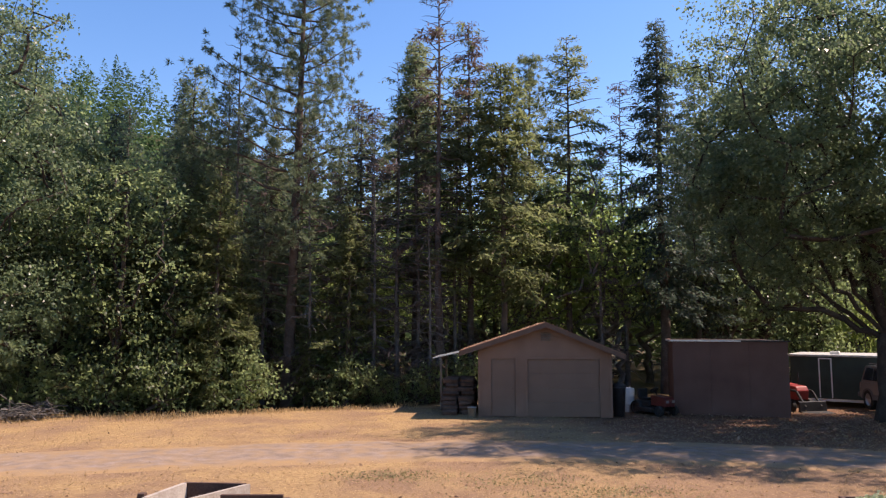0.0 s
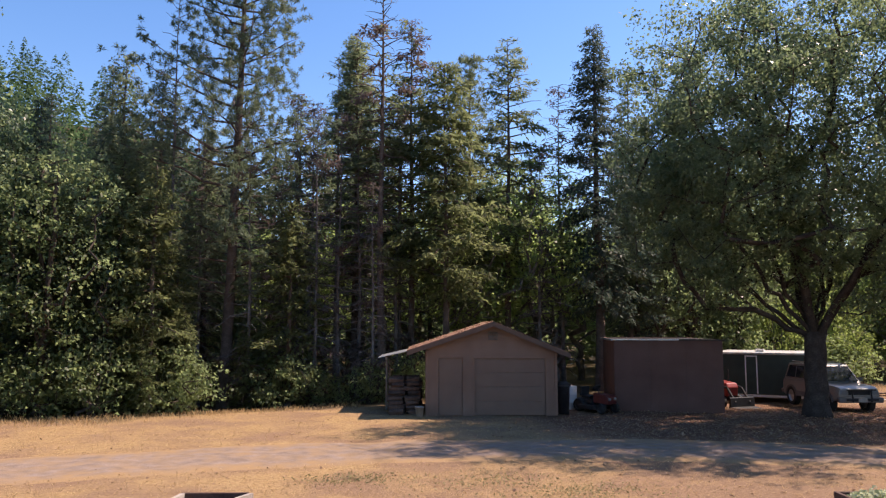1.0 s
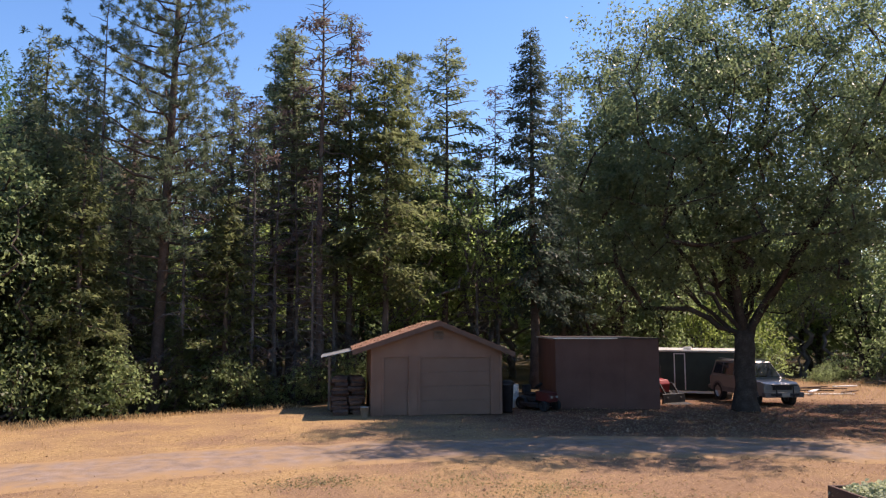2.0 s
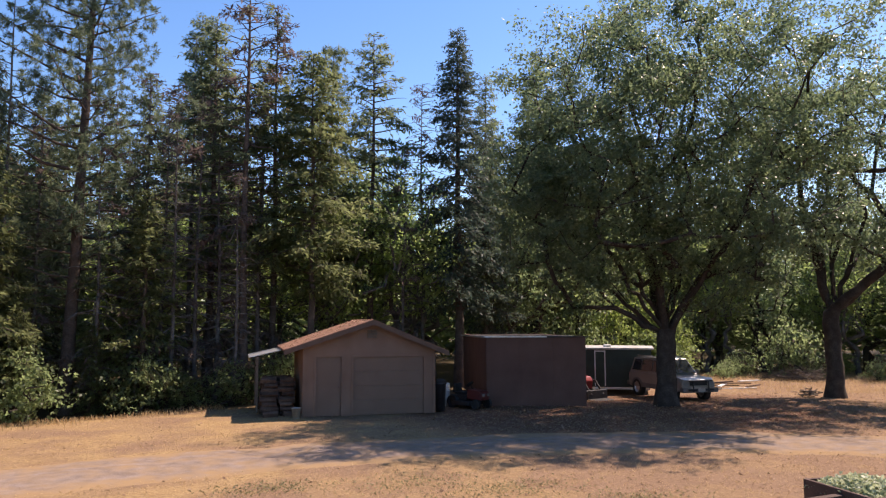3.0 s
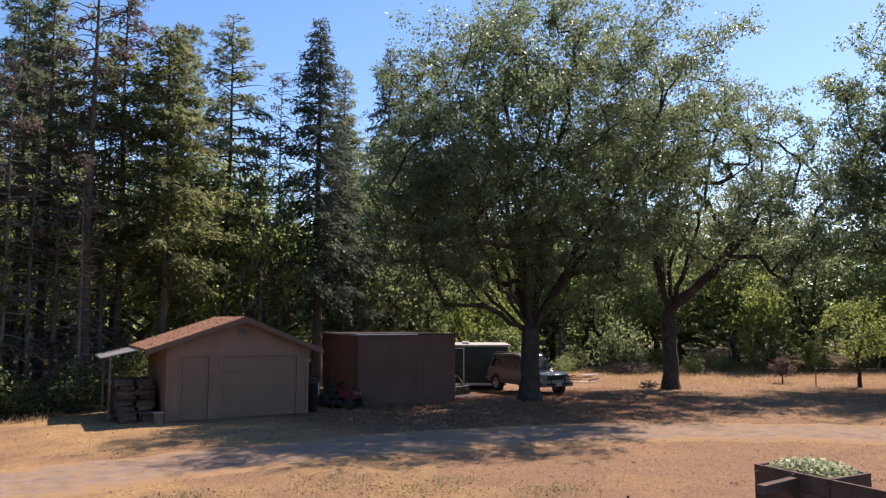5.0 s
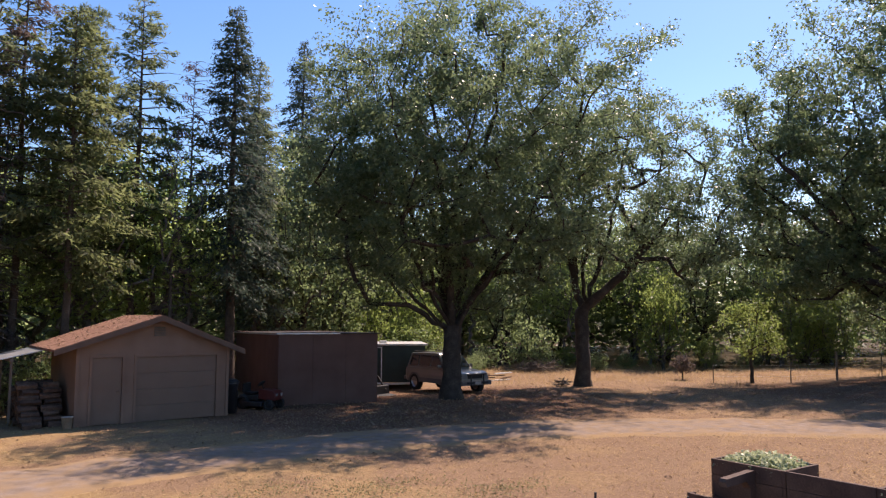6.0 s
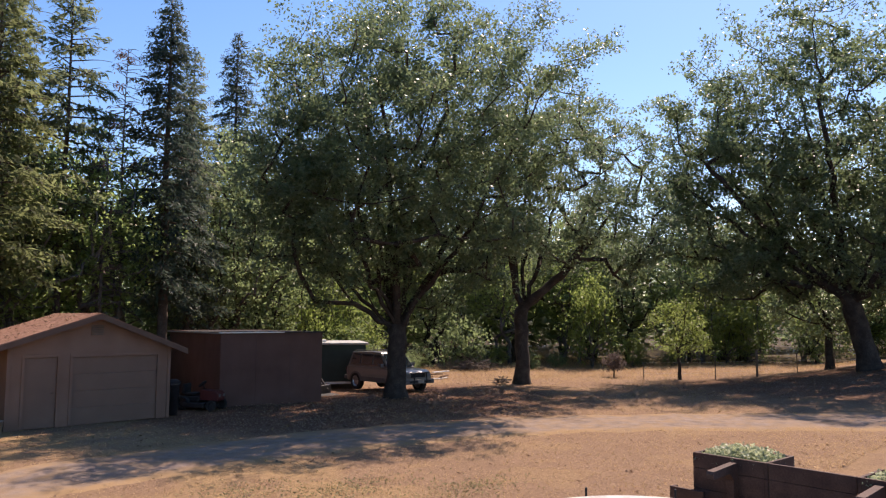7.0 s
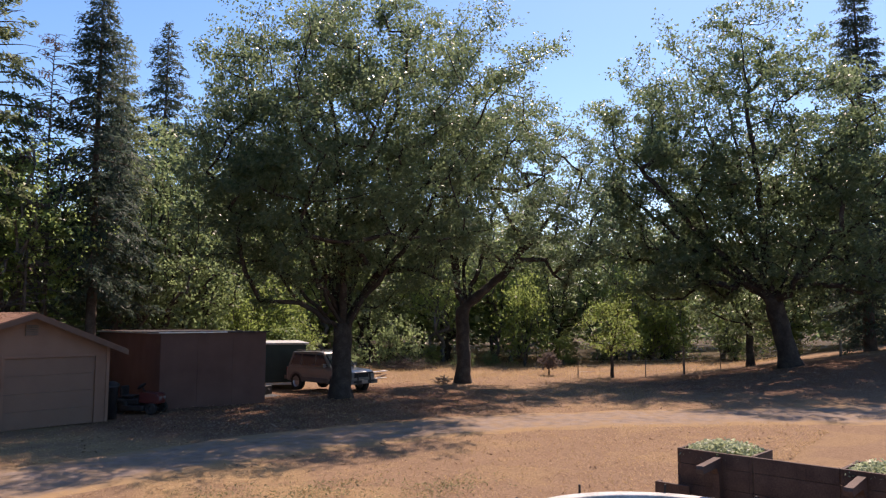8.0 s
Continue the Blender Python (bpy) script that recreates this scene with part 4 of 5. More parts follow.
def shell(name, material, parent, rows, label=""):
    """A body lofted through cross-sections of equal length."""
    bm = bmesh.new()
    vs = [[bm.verts.new(p) for p in r] for r in rows]
    n = len(rows[0])
    for i in range(len(rows) - 1):
        for j in range(n):
            bm.faces.new((vs[i][j], vs[i][(j + 1) % n], vs[i + 1][(j + 1) % n], vs[i + 1][j]))
    bm.faces.new(vs[0][::-1])
    bm.faces.new(vs[-1])
    bmesh.ops.recalc_face_normals(bm, faces=bm.faces)
    bmesh.ops.bevel(bm, geom=[e for e in bm.edges if e.calc_face_angle(0) > 0.5], offset=0.035, segments=2, affect="EDGES", profile=0.6)
    return part(name, bm, material, parent, label)


suv = thing("suv", 17.27, 27.94, None, -94)
suv.scale = (0.96, 0.98, 0.98)
tagged(suv, "silver sport utility car parked in the shade of an oak", "car")
HW = 0.84


def section(x, z0, z1, w0=HW, w1=HW):
    return [(x, -w0, z0), (x, w0, z0), (x, w0, z0 + (z1 - z0) * 0.55), (x, w1, z1), (x, -w1, z1), (x, -w0, z0 + (z1 - z0) * 0.55)]


shell("body", M_SILVER, suv, [section(-2.15, 0.55, 1.02, 0.78, 0.76), section(-2.0, 0.42, 1.06, HW, 0.80), section(0.55, 0.40, 1.06, HW, 0.80), section(1.9, 0.45, 1.0, HW, 0.76), section(2.12, 0.55, 0.93, 0.78, 0.70)])
cab = shell("cabin", M_SILVER, suv, [[(-2.08, -0.76, 1.05), (-2.08, 0.76, 1.05), (-1.86, 0.64, 1.70), (-1.86, -0.64, 1.70)], [(-0.3, -0.78, 1.05), (-0.3, 0.78, 1.05), (-0.3, 0.65, 1.76), (-0.3, -0.65, 1.76)],
                                    [(1.0, -0.76, 1.05), (1.0, 0.76, 1.05), (0.3, 0.64, 1.72), (0.3, -0.64, 1.72)]])


def pane(name, corners, parent, push):
    bm = bmesh.new()
    a = [bm.verts.new(c) for c in corners]
    b2 = [bm.verts.new(tuple(p + q for p, q in zip(c, push))) for c in corners]
    n = len(corners)
    bm.faces.new(a[::-1])
    bm.faces.new(b2)
    for i in range(n):
        bm.faces.new((a[i], a[(i + 1) % n], b2[(i + 1) % n], b2[i]))
    bmesh.ops.recalc_face_normals(bm, faces=bm.faces)
    return part(name, bm, M_GLASS, parent)


for s in (-1, 1):
    for x0, x1, t0, t1 in ((-1.85, -1.15, -1.7, -1.15), (-1.07, -0.2, -1.07, -0.2), (-0.12, 0.78, -0.12, 0.30)):
        lo, hi = 0.765, 0.668
        pane("side_window", [(x0, s * lo, 1.14), (x1, s * lo, 1.14), (t1, s * hi, 1.62), (t0, s * hi, 1.62)], cab, (0, s * 0.018, 0.004))
    box("mirror", M_CLAD, suv, 0.62, 0.74, min(s * 0.82, s * 1.0), max(s * 0.82, s * 1.0), 1.1, 1.25, 0.02)
    box("cladding", M_CLAD, suv, -1.0, 0.85, min(s * 0.838, s * 0.86), max(s * 0.838, s * 0.86), 0.42, 0.62, 0.008)
    box("headlight", M_LAMP, suv, 2.06, 2.14, min(s * 0.45, s * 0.72), max(s * 0.45, s * 0.72), 0.72, 0.86, 0.01)
    box("tail_light", M_RED, suv, -2.15, -2.1, min(s * 0.66, s * 0.78), max(s * 0.66, s * 0.78), 0.75, 1.0, 0.01)
    rod("roof_rail", M_CLAD, suv, (-1.7, s * 0.56, 1.79), (0.1, s * 0.56, 1.79), 0.018)
    for x in (-1.34, 1.36):
        wheel(suv, x, s * 0.74, 0.39, 0.25)
        prism("wheel_arch", M_CLAD, suv, [(x + 0.47 * math.cos(a), 0.36 + 0.47 * math.sin(a)) for a in np.linspace(0.1, math.pi - 0.1, 12)] + [(x + 0.40 * math.cos(a), 0.36 + 0.40 * math.sin(a)) for a in np.linspace(math.pi - 0.1, 0.1, 12)], "y", min(s * 0.835, s * 0.875), max(s * 0.835, s * 0.875))
pane("windscreen", [(0.93, -0.66, 1.12), (0.93, 0.66, 1.12), (0.38, 0.58, 1.65), (0.38, -0.58, 1.65)], cab, (0.045, 0, 0.02))
pane("rear_window", [(-2.06, -0.62, 1.14), (-2.06, 0.62, 1.14), (-1.9, 0.56, 1.6), (-1.9, -0.56, 1.6)], cab, (-0.03, 0, 0.01))
box("front_bumper", M_CLAD, suv, 2.05, 2.28, -0.84, 0.84, 0.42, 0.62, 0.04, "dark grey bumper")
box("rear_bumper", M_CLAD, suv, -2.28, -2.08, -0.82, 0.82, 0.45, 0.62, 0.04)
box("grille", M_DARK, suv, 2.07, 2.13, -0.42, 0.42, 0.70, 0.87, 0.01)
box("bull_bar", M_DARK, suv, 2.29, 2.34, -0.6, 0.6, 0.5, 0.58, 0.02, "black bull bar")
for yy in (-0.36, 0.36):
    rod("bull_bar_upright", M_DARK, suv, (2.315, yy, 0.45), (2.28, yy, 0.92), 0.03)
rod("bull_bar_top", M_DARK, suv, (2.28, -0.55, 0.9), (2.28, 0.55, 0.9), 0.03)
box("number_plate", M_PALE, suv, 2.342, 2.352, -0.17, 0.17, 0.46, 0.60, 0.004, "pale blank number plate")

# ---- the red tractor with a loader bucket beside the shed ----
tractor = thing("tractor", 13.55, 29.9, None, -74.5)
tagged(tractor, "small red tractor with a dark loader bucket beside a shed", "tractor")
prism("hood", M_RED, tractor, [(-0.1, 0.55), (1.0, 0.5), (1.05, 0.85), (0.95, 1.02), (-0.1, 1.12)], "y", -0.27, 0.27, bevel=0.04)
box("chassis", M_DARK, tractor, -0.9, 1.0, -0.2, 0.2, 0.32, 0.55, 0.02)
box("seat", M_DARK, tractor, -0.85, -0.45, -0.22, 0.22, 0.8, 0.9, 0.03)
box("seat_back", M_DARK, tractor, -0.95, -0.86, -0.22, 0.22, 0.86, 1.25, 0.03)
for s in (-1, 1):
    box("fender", M_MAROON, tractor, -1.0, -0.35, s * 0.45 - 0.13, s * 0.45 + 0.13, 0.86, 0.91, 0.02)
    rod("roll_bar", M_DARK, tractor, (-0.98, s * 0.4, 0.5), (-0.98, s * 0.4, 1.75), 0.03)
    rod("loader_arm", M_DARK, tractor, (-0.1, s * 0.36, 0.95), (1.1, s * 0.36, 0.85), 0.045)
    rod("loader_arm", M_DARK, tractor, (1.1, s * 0.36, 0.85), (1.55, s * 0.36, 0.3), 0.045)
    wheel(tractor, -0.65, s * 0.52, 0.45, 0.26, M_DARK)
    wheel(tractor, 0.8, s * 0.42, 0.27, 0.18, M_DARK)
rod("roll_bar", M_DARK, tractor, (-0.98, -0.4, 1.75), (-0.98, 0.4, 1.75), 0.03)
rod("steering_wheel", M_DARK, tractor, (-0.28, 0, 1.12), (-0.35, 0, 1.18), 0.17, 14)
rod("exhaust", M_DARK, tractor, (0.6, 0.18, 1.0), (0.6, 0.18, 1.55), 0.025)
prism("bucket", M_DARK, tractor, [(1.45, 0.06), (2.0, 0.06), (2.0, 0.09), (1.55, 0.14), (1.53, 0.48), (1.45, 0.5)], "y", -0.6, 0.6)

# ---- the riding mower between garage and shed ----
mower = thing("riding_mower", 7.55, 26.9, None, -60)
tagged(mower, "dark red riding mower parked between garage and shed", "mower")
prism("hood", M_MAROON, mower, [(0.05, 0.35), (0.72, 0.32), (0.75, 0.55), (0.65, 0.66), (0.05, 0.7)], "y", -0.24, 0.24, bevel=0.03)
box("deck", M_DARK, mower, -0.45, 0.35, -0.52, 0.52, 0.12, 0.28, 0.04)
box("body", M_DARK, mower, -0.7, 0.05, -0.3, 0.3, 0.3, 0.48, 0.03)
box("seat", M_DARK, mower, -0.55, -0.15, -0.22, 0.22, 0.5, 0.58, 0.03)
box("seat_back", M_DARK, mower, -0.63, -0.54, -0.22, 0.22, 0.55, 0.88, 0.03)
rod("steering_column", M_DARK, mower, (0.15, 0, 0.66), (0.02, 0, 0.86), 0.02)
rod("steering_wheel", M_DARK, mower, (0.02, 0, 0.86), (0.0, 0, 0.885), 0.16, 16)
for s in (-1, 1):
    wheel(mower, -0.5, s * 0.36, 0.24, 0.2, M_DARK)
    wheel(mower, 0.55, s * 0.36, 0.18, 0.14, M_DARK)
    box("headlight", M_LAMP, mower, 0.7, 0.76, min(s * 0.08, s * 0.2), max(s * 0.08, s * 0.2), 0.46, 0.56, 0.01)

# ---- bins, bags and firewood by the garage ----
M_BAG = mat("black_bag", [(0.012, 0.012, 0.014), (0.04, 0.04, 0.045)], 8.0, 40.0, 0.35, 0.4, spec=0.5)
M_BUCKET = mat("grey_white_plastic", [(0.45, 0.44, 0.42), (0.6, 0.6, 0.58)], 4.0, 30.0, 0.5, 0.05)
M_CUT = mat("split_firewood", [(0.045, 0.026, 0.019), (0.09, 0.052, 0.036), (0.15, 0.095, 0.065)], 6.0, 50.0, 0.9, 0.4, spread=0.3)


def lathe(name, material, parent, outline, n=20, centre=(0, 0)):
    bm = bmesh.new()
    rings = [[bm.verts.new((centre[0] + q * math.cos(a), centre[1] + q * math.sin(a), t)) for q, t in outline] for a in (2 * math.pi * i / n for i in range(n))]
    for i in range(n):
        p, q = rings[i], rings[(i + 1) % n]
        for j in range(len(outline) - 1):
            bm.faces.new((p[j], q[j], q[j + 1], p[j + 1]))
    bmesh.ops.recalc_face_normals(bm, faces=bm.faces)
    ob = part(name, bm, material, parent)
    ob.data.polygons.foreach_set("use_smooth", [True] * len(ob.data.polygons))
    return ob


bin_ = thing("dustbin", 6.15, 26.35, 0)
tagged(bin_, "tall black bin beside the garage wall", "bin")
lathe("bin", M_BAG, bin_, [(0.02, 0.01), (0.2, 0.01), (0.24, 0.95), (0.27, 0.97), (0.27, 1.01), (0.2, 1.02)])
lathe("lid", M_DARK, bin_, [(0.28, 1.02), (0.28, 1.06), (0.15, 1.14), (0.01, 1.15)])
tank = thing("water_tank", 6.75, 27.7, 0)
tagged(tank, "pale plastic drum behind a black bin", "drum")
lathe("drum", M_BUCKET, tank, [(0.01, 0.01), (0.27, 0.01), (0.29, 0.04), (0.29, 0.28), (0.3, 0.3), (0.29, 0.32), (0.29, 0.56), (0.3, 0.58), (0.29, 0.6), (0.29, 0.84), (0.27, 0.87), (0.01, 0.87)])
pail = thing("bucket", 1.0, 26.05, 0)
tagged(pail, "small pale bucket at the garage corner", "bucket")
lathe("pail", M_PALE, pail, [(0.01, 0.005), (0.12, 0.005), (0.15, 0.33), (0.165, 0.33), (0.165, 0.35), (0.14, 0.35), (0.115, 0.03), (0.01, 0.03)])
wood_rng = np.random.default_rng(8)
stack = thing("firewood_stack", 1.23, 26.28, 0, -4.7)
tagged(stack, "rough stack of split firewood under a lean-to", "firewood")
for row in range(8):
    for i in range(26 - 2 * row):
        x = -0.32 - 0.62 * (i % 2) - wood_rng.uniform(0, 0.1)
        y = 0.35 + 0.26 * (i // 2) + 0.12 * row + wood_rng.uniform(-0.06, 0.06)
        z = 0.09 + row * 0.15 + wood_rng.uniform(-0.02, 0.02)
        r = wood_rng.uniform(0.075, 0.12)
        rod("log", M_CUT, stack, (x - 0.3 + wood_rng.uniform(-0.08, 0.08), y + wood_rng.uniform(-0.06, 0.06), z), (x + wood_rng.uniform(0.1, 0.24), y + wood_rng.uniform(-0.06, 0.06), z + wood_rng.uniform(-0.03, 0.05)), r, int(wood_rng.integers(4, 8)), r2=r * wood_rng.uniform(0.7, 1.0))

# ---- planters of the deck near the camera ----
M_SOIL = mat("potting_soil", [(0.03, 0.02, 0.014), (0.08, 0.055, 0.04)], 8.0, 40.0, 0.95, 0.6)
M_VINE = leaf_mat("creeper_leaves", (0.10, 0.15, 0.05), (0.48, 0.50, 0.33), 0.4)


def planter(x, y, turn, length, depth, height_, plants, seed, label, braces=()):
    """A raised planter of stained boards, its long side along local y, facing local -x."""
    t = thing("planter", x, y, hz(x, y), turn)
    tagged(t, label, "planter", "deck planters")
    rows = [0.0, 0.3, 0.6, 0.9, height_ - 0.2]
    for i, z in enumerate(rows):
        z1 = rows[i + 1] - 0.004 if i + 1 < len(rows) else height_
        box("board", M_BOARD, t, 0, 0.045, -length, 0, z, z1, 0.006)
        box("board", M_BOARD, t, depth - 0.045, depth, -length, 0, z, z1, 0.006)
        for yy in (-length - 0.045, 0.0):
            box("board", M_BOARD, t, 0, depth, yy, yy + 0.044, z, z1, 0.006)
    box("soil", M_SOIL, t, 0.046, depth - 0.046, -length + 0.001, -0.001, height_ - 0.4, height_ - 0.09, 0.02)
    for yy in braces:
        prism("brace", M_BOARD, t, [(0, height_ - 0.05), (-0.60, height_ - 0.09), (-0.62, height_ - 0.13), (-0.60, height_ - 0.19), (-0.2, height_ - 0.17), (-0.12, height_ - 0.26), (-0.12, 0.0), (0, 0.0)], "y", yy - 0.05, yy + 0.05, bevel=0.006)
    if plants:
        r = np.random.default_rng(seed)
        n = plants
        u = r.random((n, 2))
        dome = 0.15 * np.sin(u[:, 0] * math.pi) ** 0.5 * np.sin(u[:, 1] * math.pi) ** 0.5
        hh = height_ - 0.1 + dome * r.uniform(0.3, 1.15, n) + 0.02
        c = np.stack([0.03 + (depth - 0.0) * u[:, 0], -length * u[:, 1], hh], 1) + r.normal(0, 0.025, (n, 3))
        ln = r.uniform(0.03, 0.07, n)
        kite_object("creeper", kites(c, r.normal(size=(n, 3)) + (0, 0, 0.2), r.normal(size=(n, 3)) * 0.6 + (0, 0, 1), ln, ln * 0.65), M_VINE, t)["label"] = "variegated pale green creeper"
    return t


planter(4.065, 7.82, -6.6, 0.95, 0.77, 1.37, 4200, 4, "raised board planter full of pale green creeper", (-0.55,))
planter(3.823, 5.734, -6.6, 1.3, 0.72, 1.37, 3800, 5, "second raised board planter with green creeper", (-0.2,))
screen = thing("board_screen", 3.949, 6.82, 0, -6.6)
tagged(screen, "stained board wall joining two raised planters", "screen")
for i, (z, z1) in enumerate(((0, 0.296), (0.3, 0.596), (0.6, 0.896), (0.9, 1.166), (1.17, 1.37))):
    box("board", M_BOARD, screen, 0.0, 0.045, -1.04, -0.004, z, z1, 0.005)
step = thing("low_planter", 3.92, 8.14, 0, -6.6)
tagged(step, "low stained board box beside a raised planter", "planter")
for z, z1 in ((0, 0.297), (0.3, 0.597), (0.6, 0.9)):
    box("board", M_BOARD, step, 0, 0.045, -0.5, 0, z, z1, 0.004)
    box("board", M_BOARD, step, 0.046, 0.13, -0.05, -0.004, z, z1, 0.004)

# an empty planter further along
empty = thing("empty_planter", -3.0, 7.75, 0, 0)
tagged(empty, "empty weathered board planter with pale inner faces", "planter")
for z, z1 in ((0, 0.34), (0.35, 0.69), (0.7, 1.04), (1.05, 1.4)):
    prism("board", M_BOARD, empty, [(0.15, 0.62), (0.85, 0.56), (0.85, 0.60), (0.15, 0.66)], "z", z, z1)
    prism("board", M_PALE, empty, [(-0.02, -0.1), (0.03, -0.1), (0.19, 0.615), (0.14, 0.615)], "z", z, z1)
    prism("board", M_PALE, empty, [(0.36, -0.3), (0.41, -0.3), (0.90, 0.555), (0.852, 0.555)], "z", z, z1)
    box("board", M_BOARD, empty, 0.72, 1.36, 0.06, 0.11, z, z1 - 0.01, 0.006)
box("corner_post", M_BOARD, empty, -0.1, -0.025, -0.02, 0.06, 0, 1.42, 0.01)
box("corner_post", M_BOARD, empty, 1.365, 1.43, 0.04, 0.11, 0, 1.36, 0.01)

# ---- the round pool ----
pool = thing("round_pool", 1.62, 7.16, 0)
tagged(pool, "round above-ground pool with a white rim and dark cover", "pool")
M_LINER = mat("blue_grey_cover", [(0.02, 0.03, 0.045), (0.05, 0.07, 0.10)], 5.0, 60.0, 0.45, 0.3)
lathe("wall", M_WHITE, pool, [(1.68, 0.0), (1.68, 0.84)], 56)
lathe("rim", M_ROOFWHITE, pool, [(1.62, 0.84), (1.80, 0.84), (1.81, 0.87), (1.79, 0.9), (1.64, 0.9), (1.62, 0.88), (1.62, 0.84)], 64)
lathe("cover", M_LINER, pool, [(1.62, 0.83), (0.8, 0.80), (0.01, 0.79)], 56)
for i in range(10):
    a = radians(20 + 36 * i)
    rod("post", M_DARK, pool, (1.84 * math.cos(a), 1.84 * math.sin(a), 0), (1.84 * math.cos(a), 1.84 * math.sin(a), 1.0), 0.016)


# ---- field: fence, brush, lumber ----
fence = thing("wire_fence", 39.1, 19.5)
tagged(fence, "wire field fence on thin dark posts", "fence")
line = [(33.0, 23.6, 1.0, 0.03), (36.2, 20.8, 1.15, 0.03), (39.1, 19.5, 1.6, 0.07), (41.5, 18.0, 1.2, 0.03), (44.0, 16.6, 1.2, 0.03), (46.5, 15.0, 1.2, 0.03)]
o = Vector((39.1, 19.5, hz(39.1, 19.5)))
for i, (x, y, h, r) in enumerate(line):
    p = Vector((x, y, hz(x, y))) - o
    rod("post", M_POST, fence, p - Vector((0, 0, 0.05)), p + Vector((0, 0, h)), r, 7)
    if i:
        q = Vector((line[i - 1][0], line[i - 1][1], hz(line[i - 1][0], line[i - 1][1]))) - o
        for k in (0.35, 0.7, 0.95):
            rod("wire", M_METAL, fence, q + Vector((0, 0, k)), p + Vector((0, 0, k)), 0.004, 4)
stake = thing("stake", 41.0, 11.2)
tagged(stake, "thin wooden stake on a grassy rise", "stake")
rod("post", M_POST, stake, (0, 0, -0.1), (0, 0, 0.9), 0.07, 7)


def brush(x, y, seed, n, size, material, label):
    r = np.random.default_rng(seed)
    t = thing("brush_pile", x, y)
    w = Wood()
    for i in range(n):
        c = np.array([*r.normal(0, size * 0.45, 2), 0.08 + abs(r.normal(0, size * 0.2))])
        d = unit(r.normal(size=3) * (1, 1, 0.3)) * size * r.uniform(0.3, 0.8)
        w.tube([c - d, c + r.normal(0, 0.05, 3), c + d], [0.02 * r.uniform(0.5, 1.6), 0.015, 0.006], 4)
    tagged(w.object("heap", material, t), kind="stuff")
    return tagged(t, label, "brush pile")


brush(34.0, 37.3, 2, 160, 1.5, M_POST, "dark heap of cut brush at the edge of a field")
brush(-14.2, 25.6, 3, 120, 0.9, M_GBARK, "heap of dry pale twigs at the edge of the lawn")
brush(22.6, 25.6, 4, 40, 0.45, M_POST, "small heap of dead sticks at an oak's foot")
tagged(broadleaf("dead_shrub", 33.4, 25.7, 71, 0.035, 0.45, [(0, 0, 0.9, 0.4, 0.4, 0.45)], 22, 60, 0.1, M_RUST, M_BARK, 3, clump_r=0.25), "small dead shrub with brown leaves in a dry field", "shrub")
lumber = thing("lumber_pile", 24.5, 32.5)
tagged(lumber, "scattered pale boards and a white sheet on dry grass", "lumber")
for i in range(7):
    bm = bmesh.new()
    L2 = wood_rng.uniform(0.7, 1.5)
    box_bm(bm, -L2, L2, -0.09, 0.09, 0, 0.05, 0.004)
    b3 = part("board", bm, M_CUT if i % 3 else M_WHITE, lumber)
    b3.matrix_basis = pose(wood_rng.uniform(-1.3, 1.3), wood_rng.uniform(-0.8, 0.8), 0.02 + 0.055 * i, 0, 0, wood_rng.uniform(-70, 70))


# ---- litter and dry grass ----
def scatter(name, n, seed, region, size, aspect, material, label, upright=0.0, keep=None):
    r = np.random.default_rng(seed)
    x, y = region(r, n)
    if keep is not None:
        k = keep(x, y, r)
        x, y = x[k], y[k]
    n = len(x)
    near2 = (np.abs(x - 10) < 40) & (np.abs(y - 20) < 30)
    bump = np.array([noise.noise((a * 0.6, b2 * 0.6, 0)) * 0.045 + noise.noise((a * 2.1, b2 * 2.1, 3)) * 0.02 if q else 0 for a, b2, q in zip(x, y, near2)])
    ln = size * r.uniform(0.5, 1.5, n)
    z = height(x, y) + bump + 0.012 + (ln * 0.4 if upright else 0)
    c = np.stack([x, y, z], 1)
    ax = r.normal(size=(n, 3)) * (1, 1, 0.25) if not upright else r.normal(size=(n, 3)) * (0.5, 0.5, 0) + (0, 0, upright)
    nor = r.normal(size=(n, 3)) * 0.4 + (0, 0, 1) if not upright else r.normal(size=(n, 3))
    return tagged(kite_object(name, kites(c, ax, nor, ln, ln * aspect), material), label, "ground cover", kind="stuff")


M_DRYLEAF = leaf_mat("fallen_leaves", (0.20, 0.12, 0.075), (0.38, 0.255, 0.165), 0.2, 0.8, 0.15, 1.2)
M_DRYGRASS = leaf_mat("dry_grass", (0.25, 0.17, 0.08), (0.46, 0.33, 0.17), 0.5, 0.8, 0.1, 1.7)


def under_trees(r, n):
    k = r.integers(0, 4, n)
    cx, cy = np.array([14.0, 9.5, 31.0, 20.5])[k], np.array([23.5, 23.2, 13.0, 22.0])[k]
    s = np.array([5.0, 4.0, 5.5, 4.5])[k]
    return cx + r.normal(0, 1, n) * s, cy + r.normal(0, 1, n) * s * 0.8


def off_road(x, y, r):
    d = np.min(np.hypot(x[:, None] - rl[None, ::3, 0], y[:, None] - rl[None, ::3, 1]), 1)
    return (d > 1.45) & (y < lawn_edge(x) + 1) & (np.hypot(x - 1.62, y - 7.16) > 2)


def on_lawn(r, n):
    u = r.random(n)
    y = 8 + 22 * u ** 1.4
    return r.uniform(-1, 1, n) * (6 + y * 0.75) + 3 + y * 0.25, y


def field(r, n):
    return r.uniform(22, 52, n), r.uniform(16, 42, n)


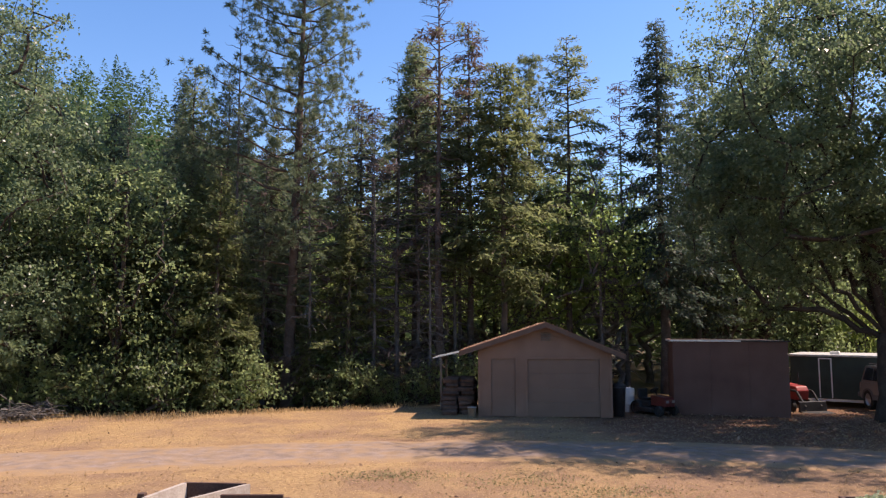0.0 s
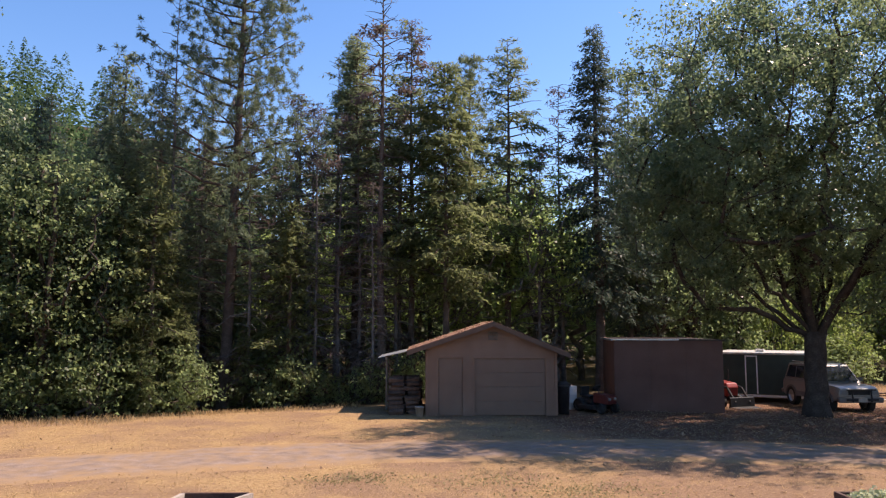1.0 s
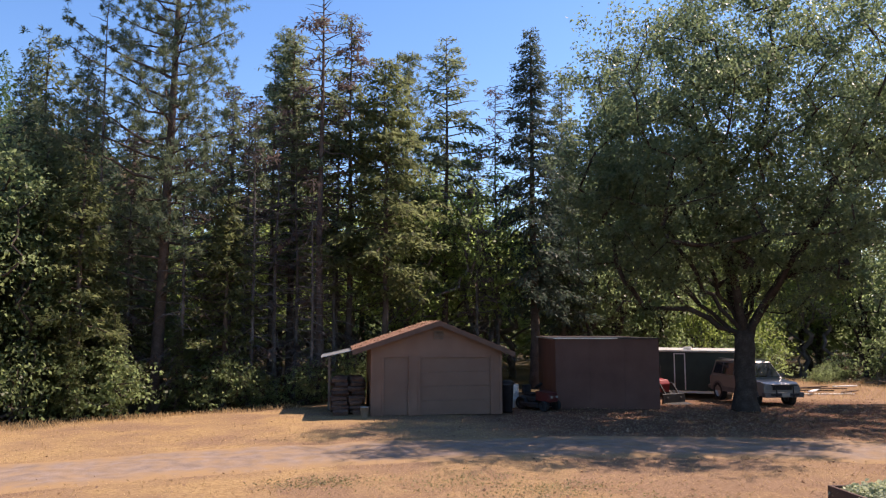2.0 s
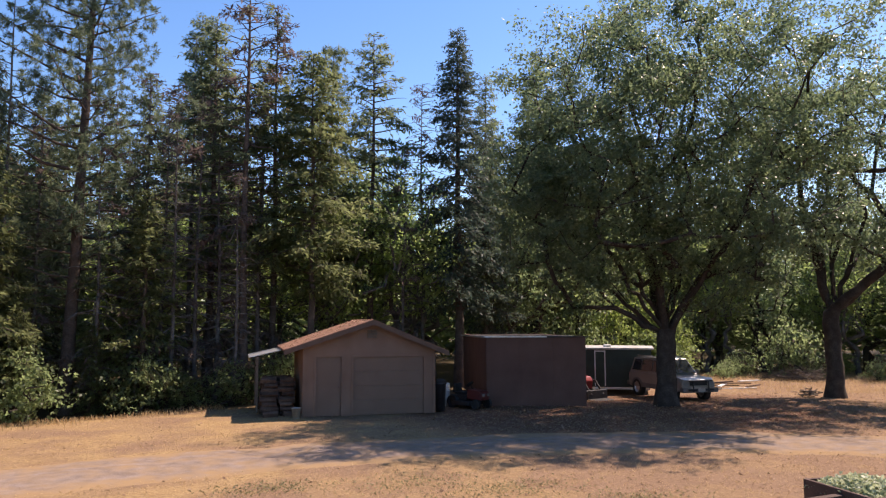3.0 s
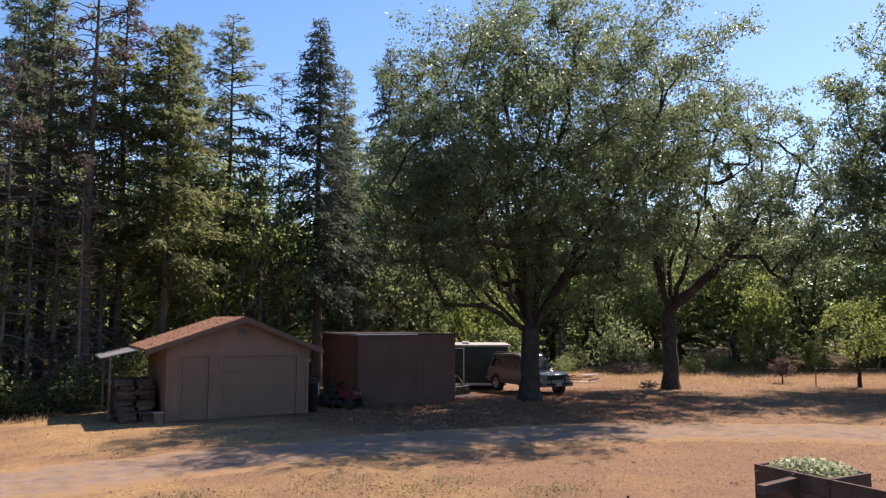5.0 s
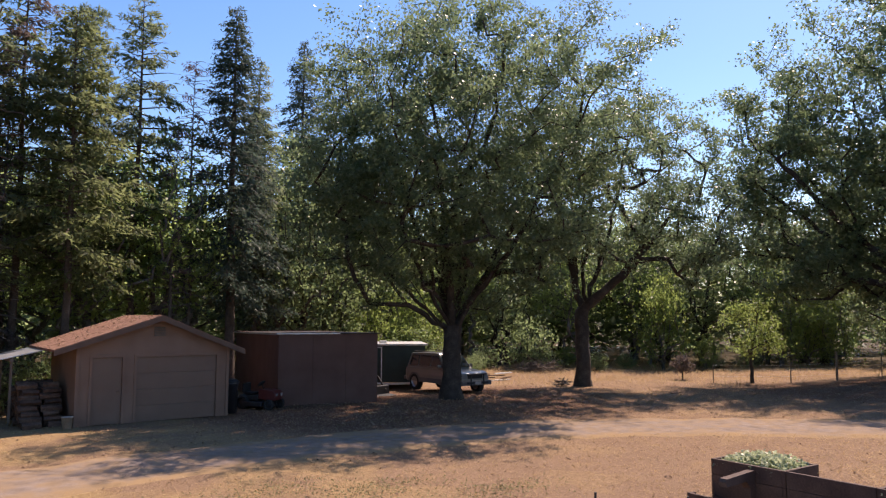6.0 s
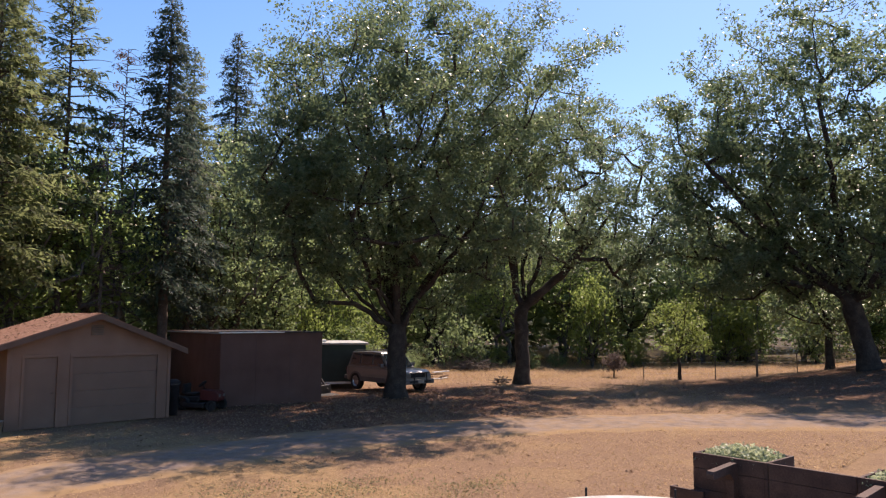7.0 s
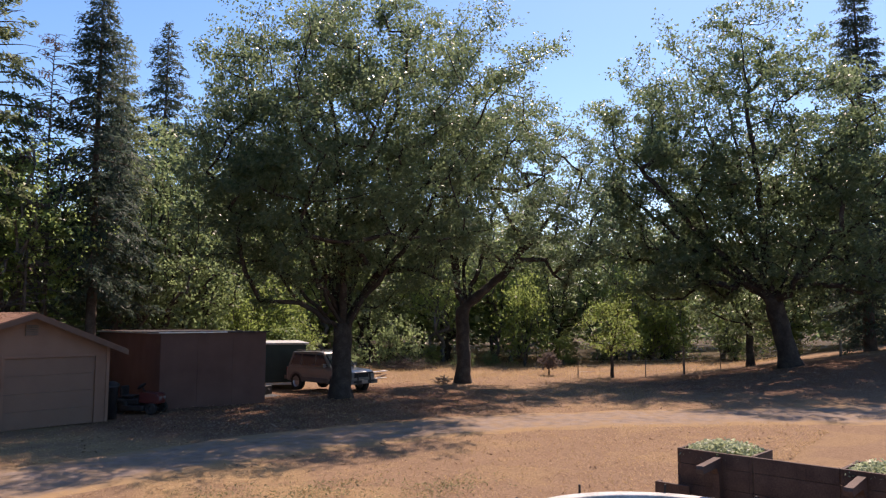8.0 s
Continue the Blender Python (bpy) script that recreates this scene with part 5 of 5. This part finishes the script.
scatter("fallen_leaves", 10000, 21, under_trees, 0.075, 0.6, M_DRYLEAF, "dry brown leaves scattered under the oaks", keep=lambda x, y, r: (x > 6) | (y < 25.5))
scatter("fallen_leaves", 1500, 22, on_lawn, 0.08, 0.6, M_DRYLEAF, "a few fallen leaves over the lawn")
scatter("dry_grass", 44000, 23, on_lawn, 0.055, 0.22, M_DRYGRASS, "short dry straw-coloured grass", 0.3, off_road)
scatter("tall_dry_grass", 40000, 24, field, 0.2, 0.06, M_DRYGRASS, "taller dry yellow grass of the field", 1.6, lambda x, y, r: (y > 44 - x * 0.62 + r.normal(0, 2.5, len(x))) & (y < lawn_edge(x) + 1) & (np.hypot(x - 34, y - 12.4) > 9))
scatter("edge_grass", 3600, 25, lambda r, n: ((lambda x: (x, lawn_edge(x) + r.normal(-0.1, 0.8, n)))(r.uniform(-24, -1, n))), 0.14, 0.14, M_DRYGRASS, "longer dry grass along the edge of the woods", 1.5)
M_WEED = leaf_mat("low_weeds", (0.15, 0.13, 0.06), (0.26, 0.23, 0.115), 0.35, 0.7, 0.15)


def weed_spots(r, n):
    k = r.integers(0, 5, n)
    cx, cy, s = np.array([1.6, 3.2, -1.2, 5.0, 2.2])[k], np.array([15.4, 14.2, 15.8, 12.6, 13.2])[k], np.array([0.9, 0.8, 0.6, 0.7, 1.2])[k]
    return cx + r.normal(0, 1, n) * s, cy + r.normal(0, 1, n) * s * 0.5


scatter("low_weeds", 3200, 26, weed_spots, 0.05, 0.45, M_WEED, "grey-green low weeds in thin patches", 0.25)

rr = np.random.default_rng(61)
n = 1300
u, v = rr.random(n) ** 1.3, rr.uniform(F + 0.05, Bk - 0.05, n)
left = rr.random(n) < 0.6
px = np.where(left, RX - u * (RX - LX), RX + u * (RXX - RX))
pz = RIDGE + 0.078 - np.where(left, sl * (RX - px), slr * (px - RX))
gm = garage.matrix_world.to_3x3()
pc = np.array([garage.matrix_world @ Vector(p) for p in zip(px, v, pz)])
ln = rr.uniform(0.04, 0.11, n)
tagged(kite_object("roof_litter", kites(pc, rr.normal(size=(n, 3)) * (1, 1, 0.15), rr.normal(size=(n, 3)) * 0.3 + (0, 0, 1), ln, ln * 0.5), M_DRYLEAF), "dry leaves and needles lying on the garage roof", "leaf litter", kind="stuff")
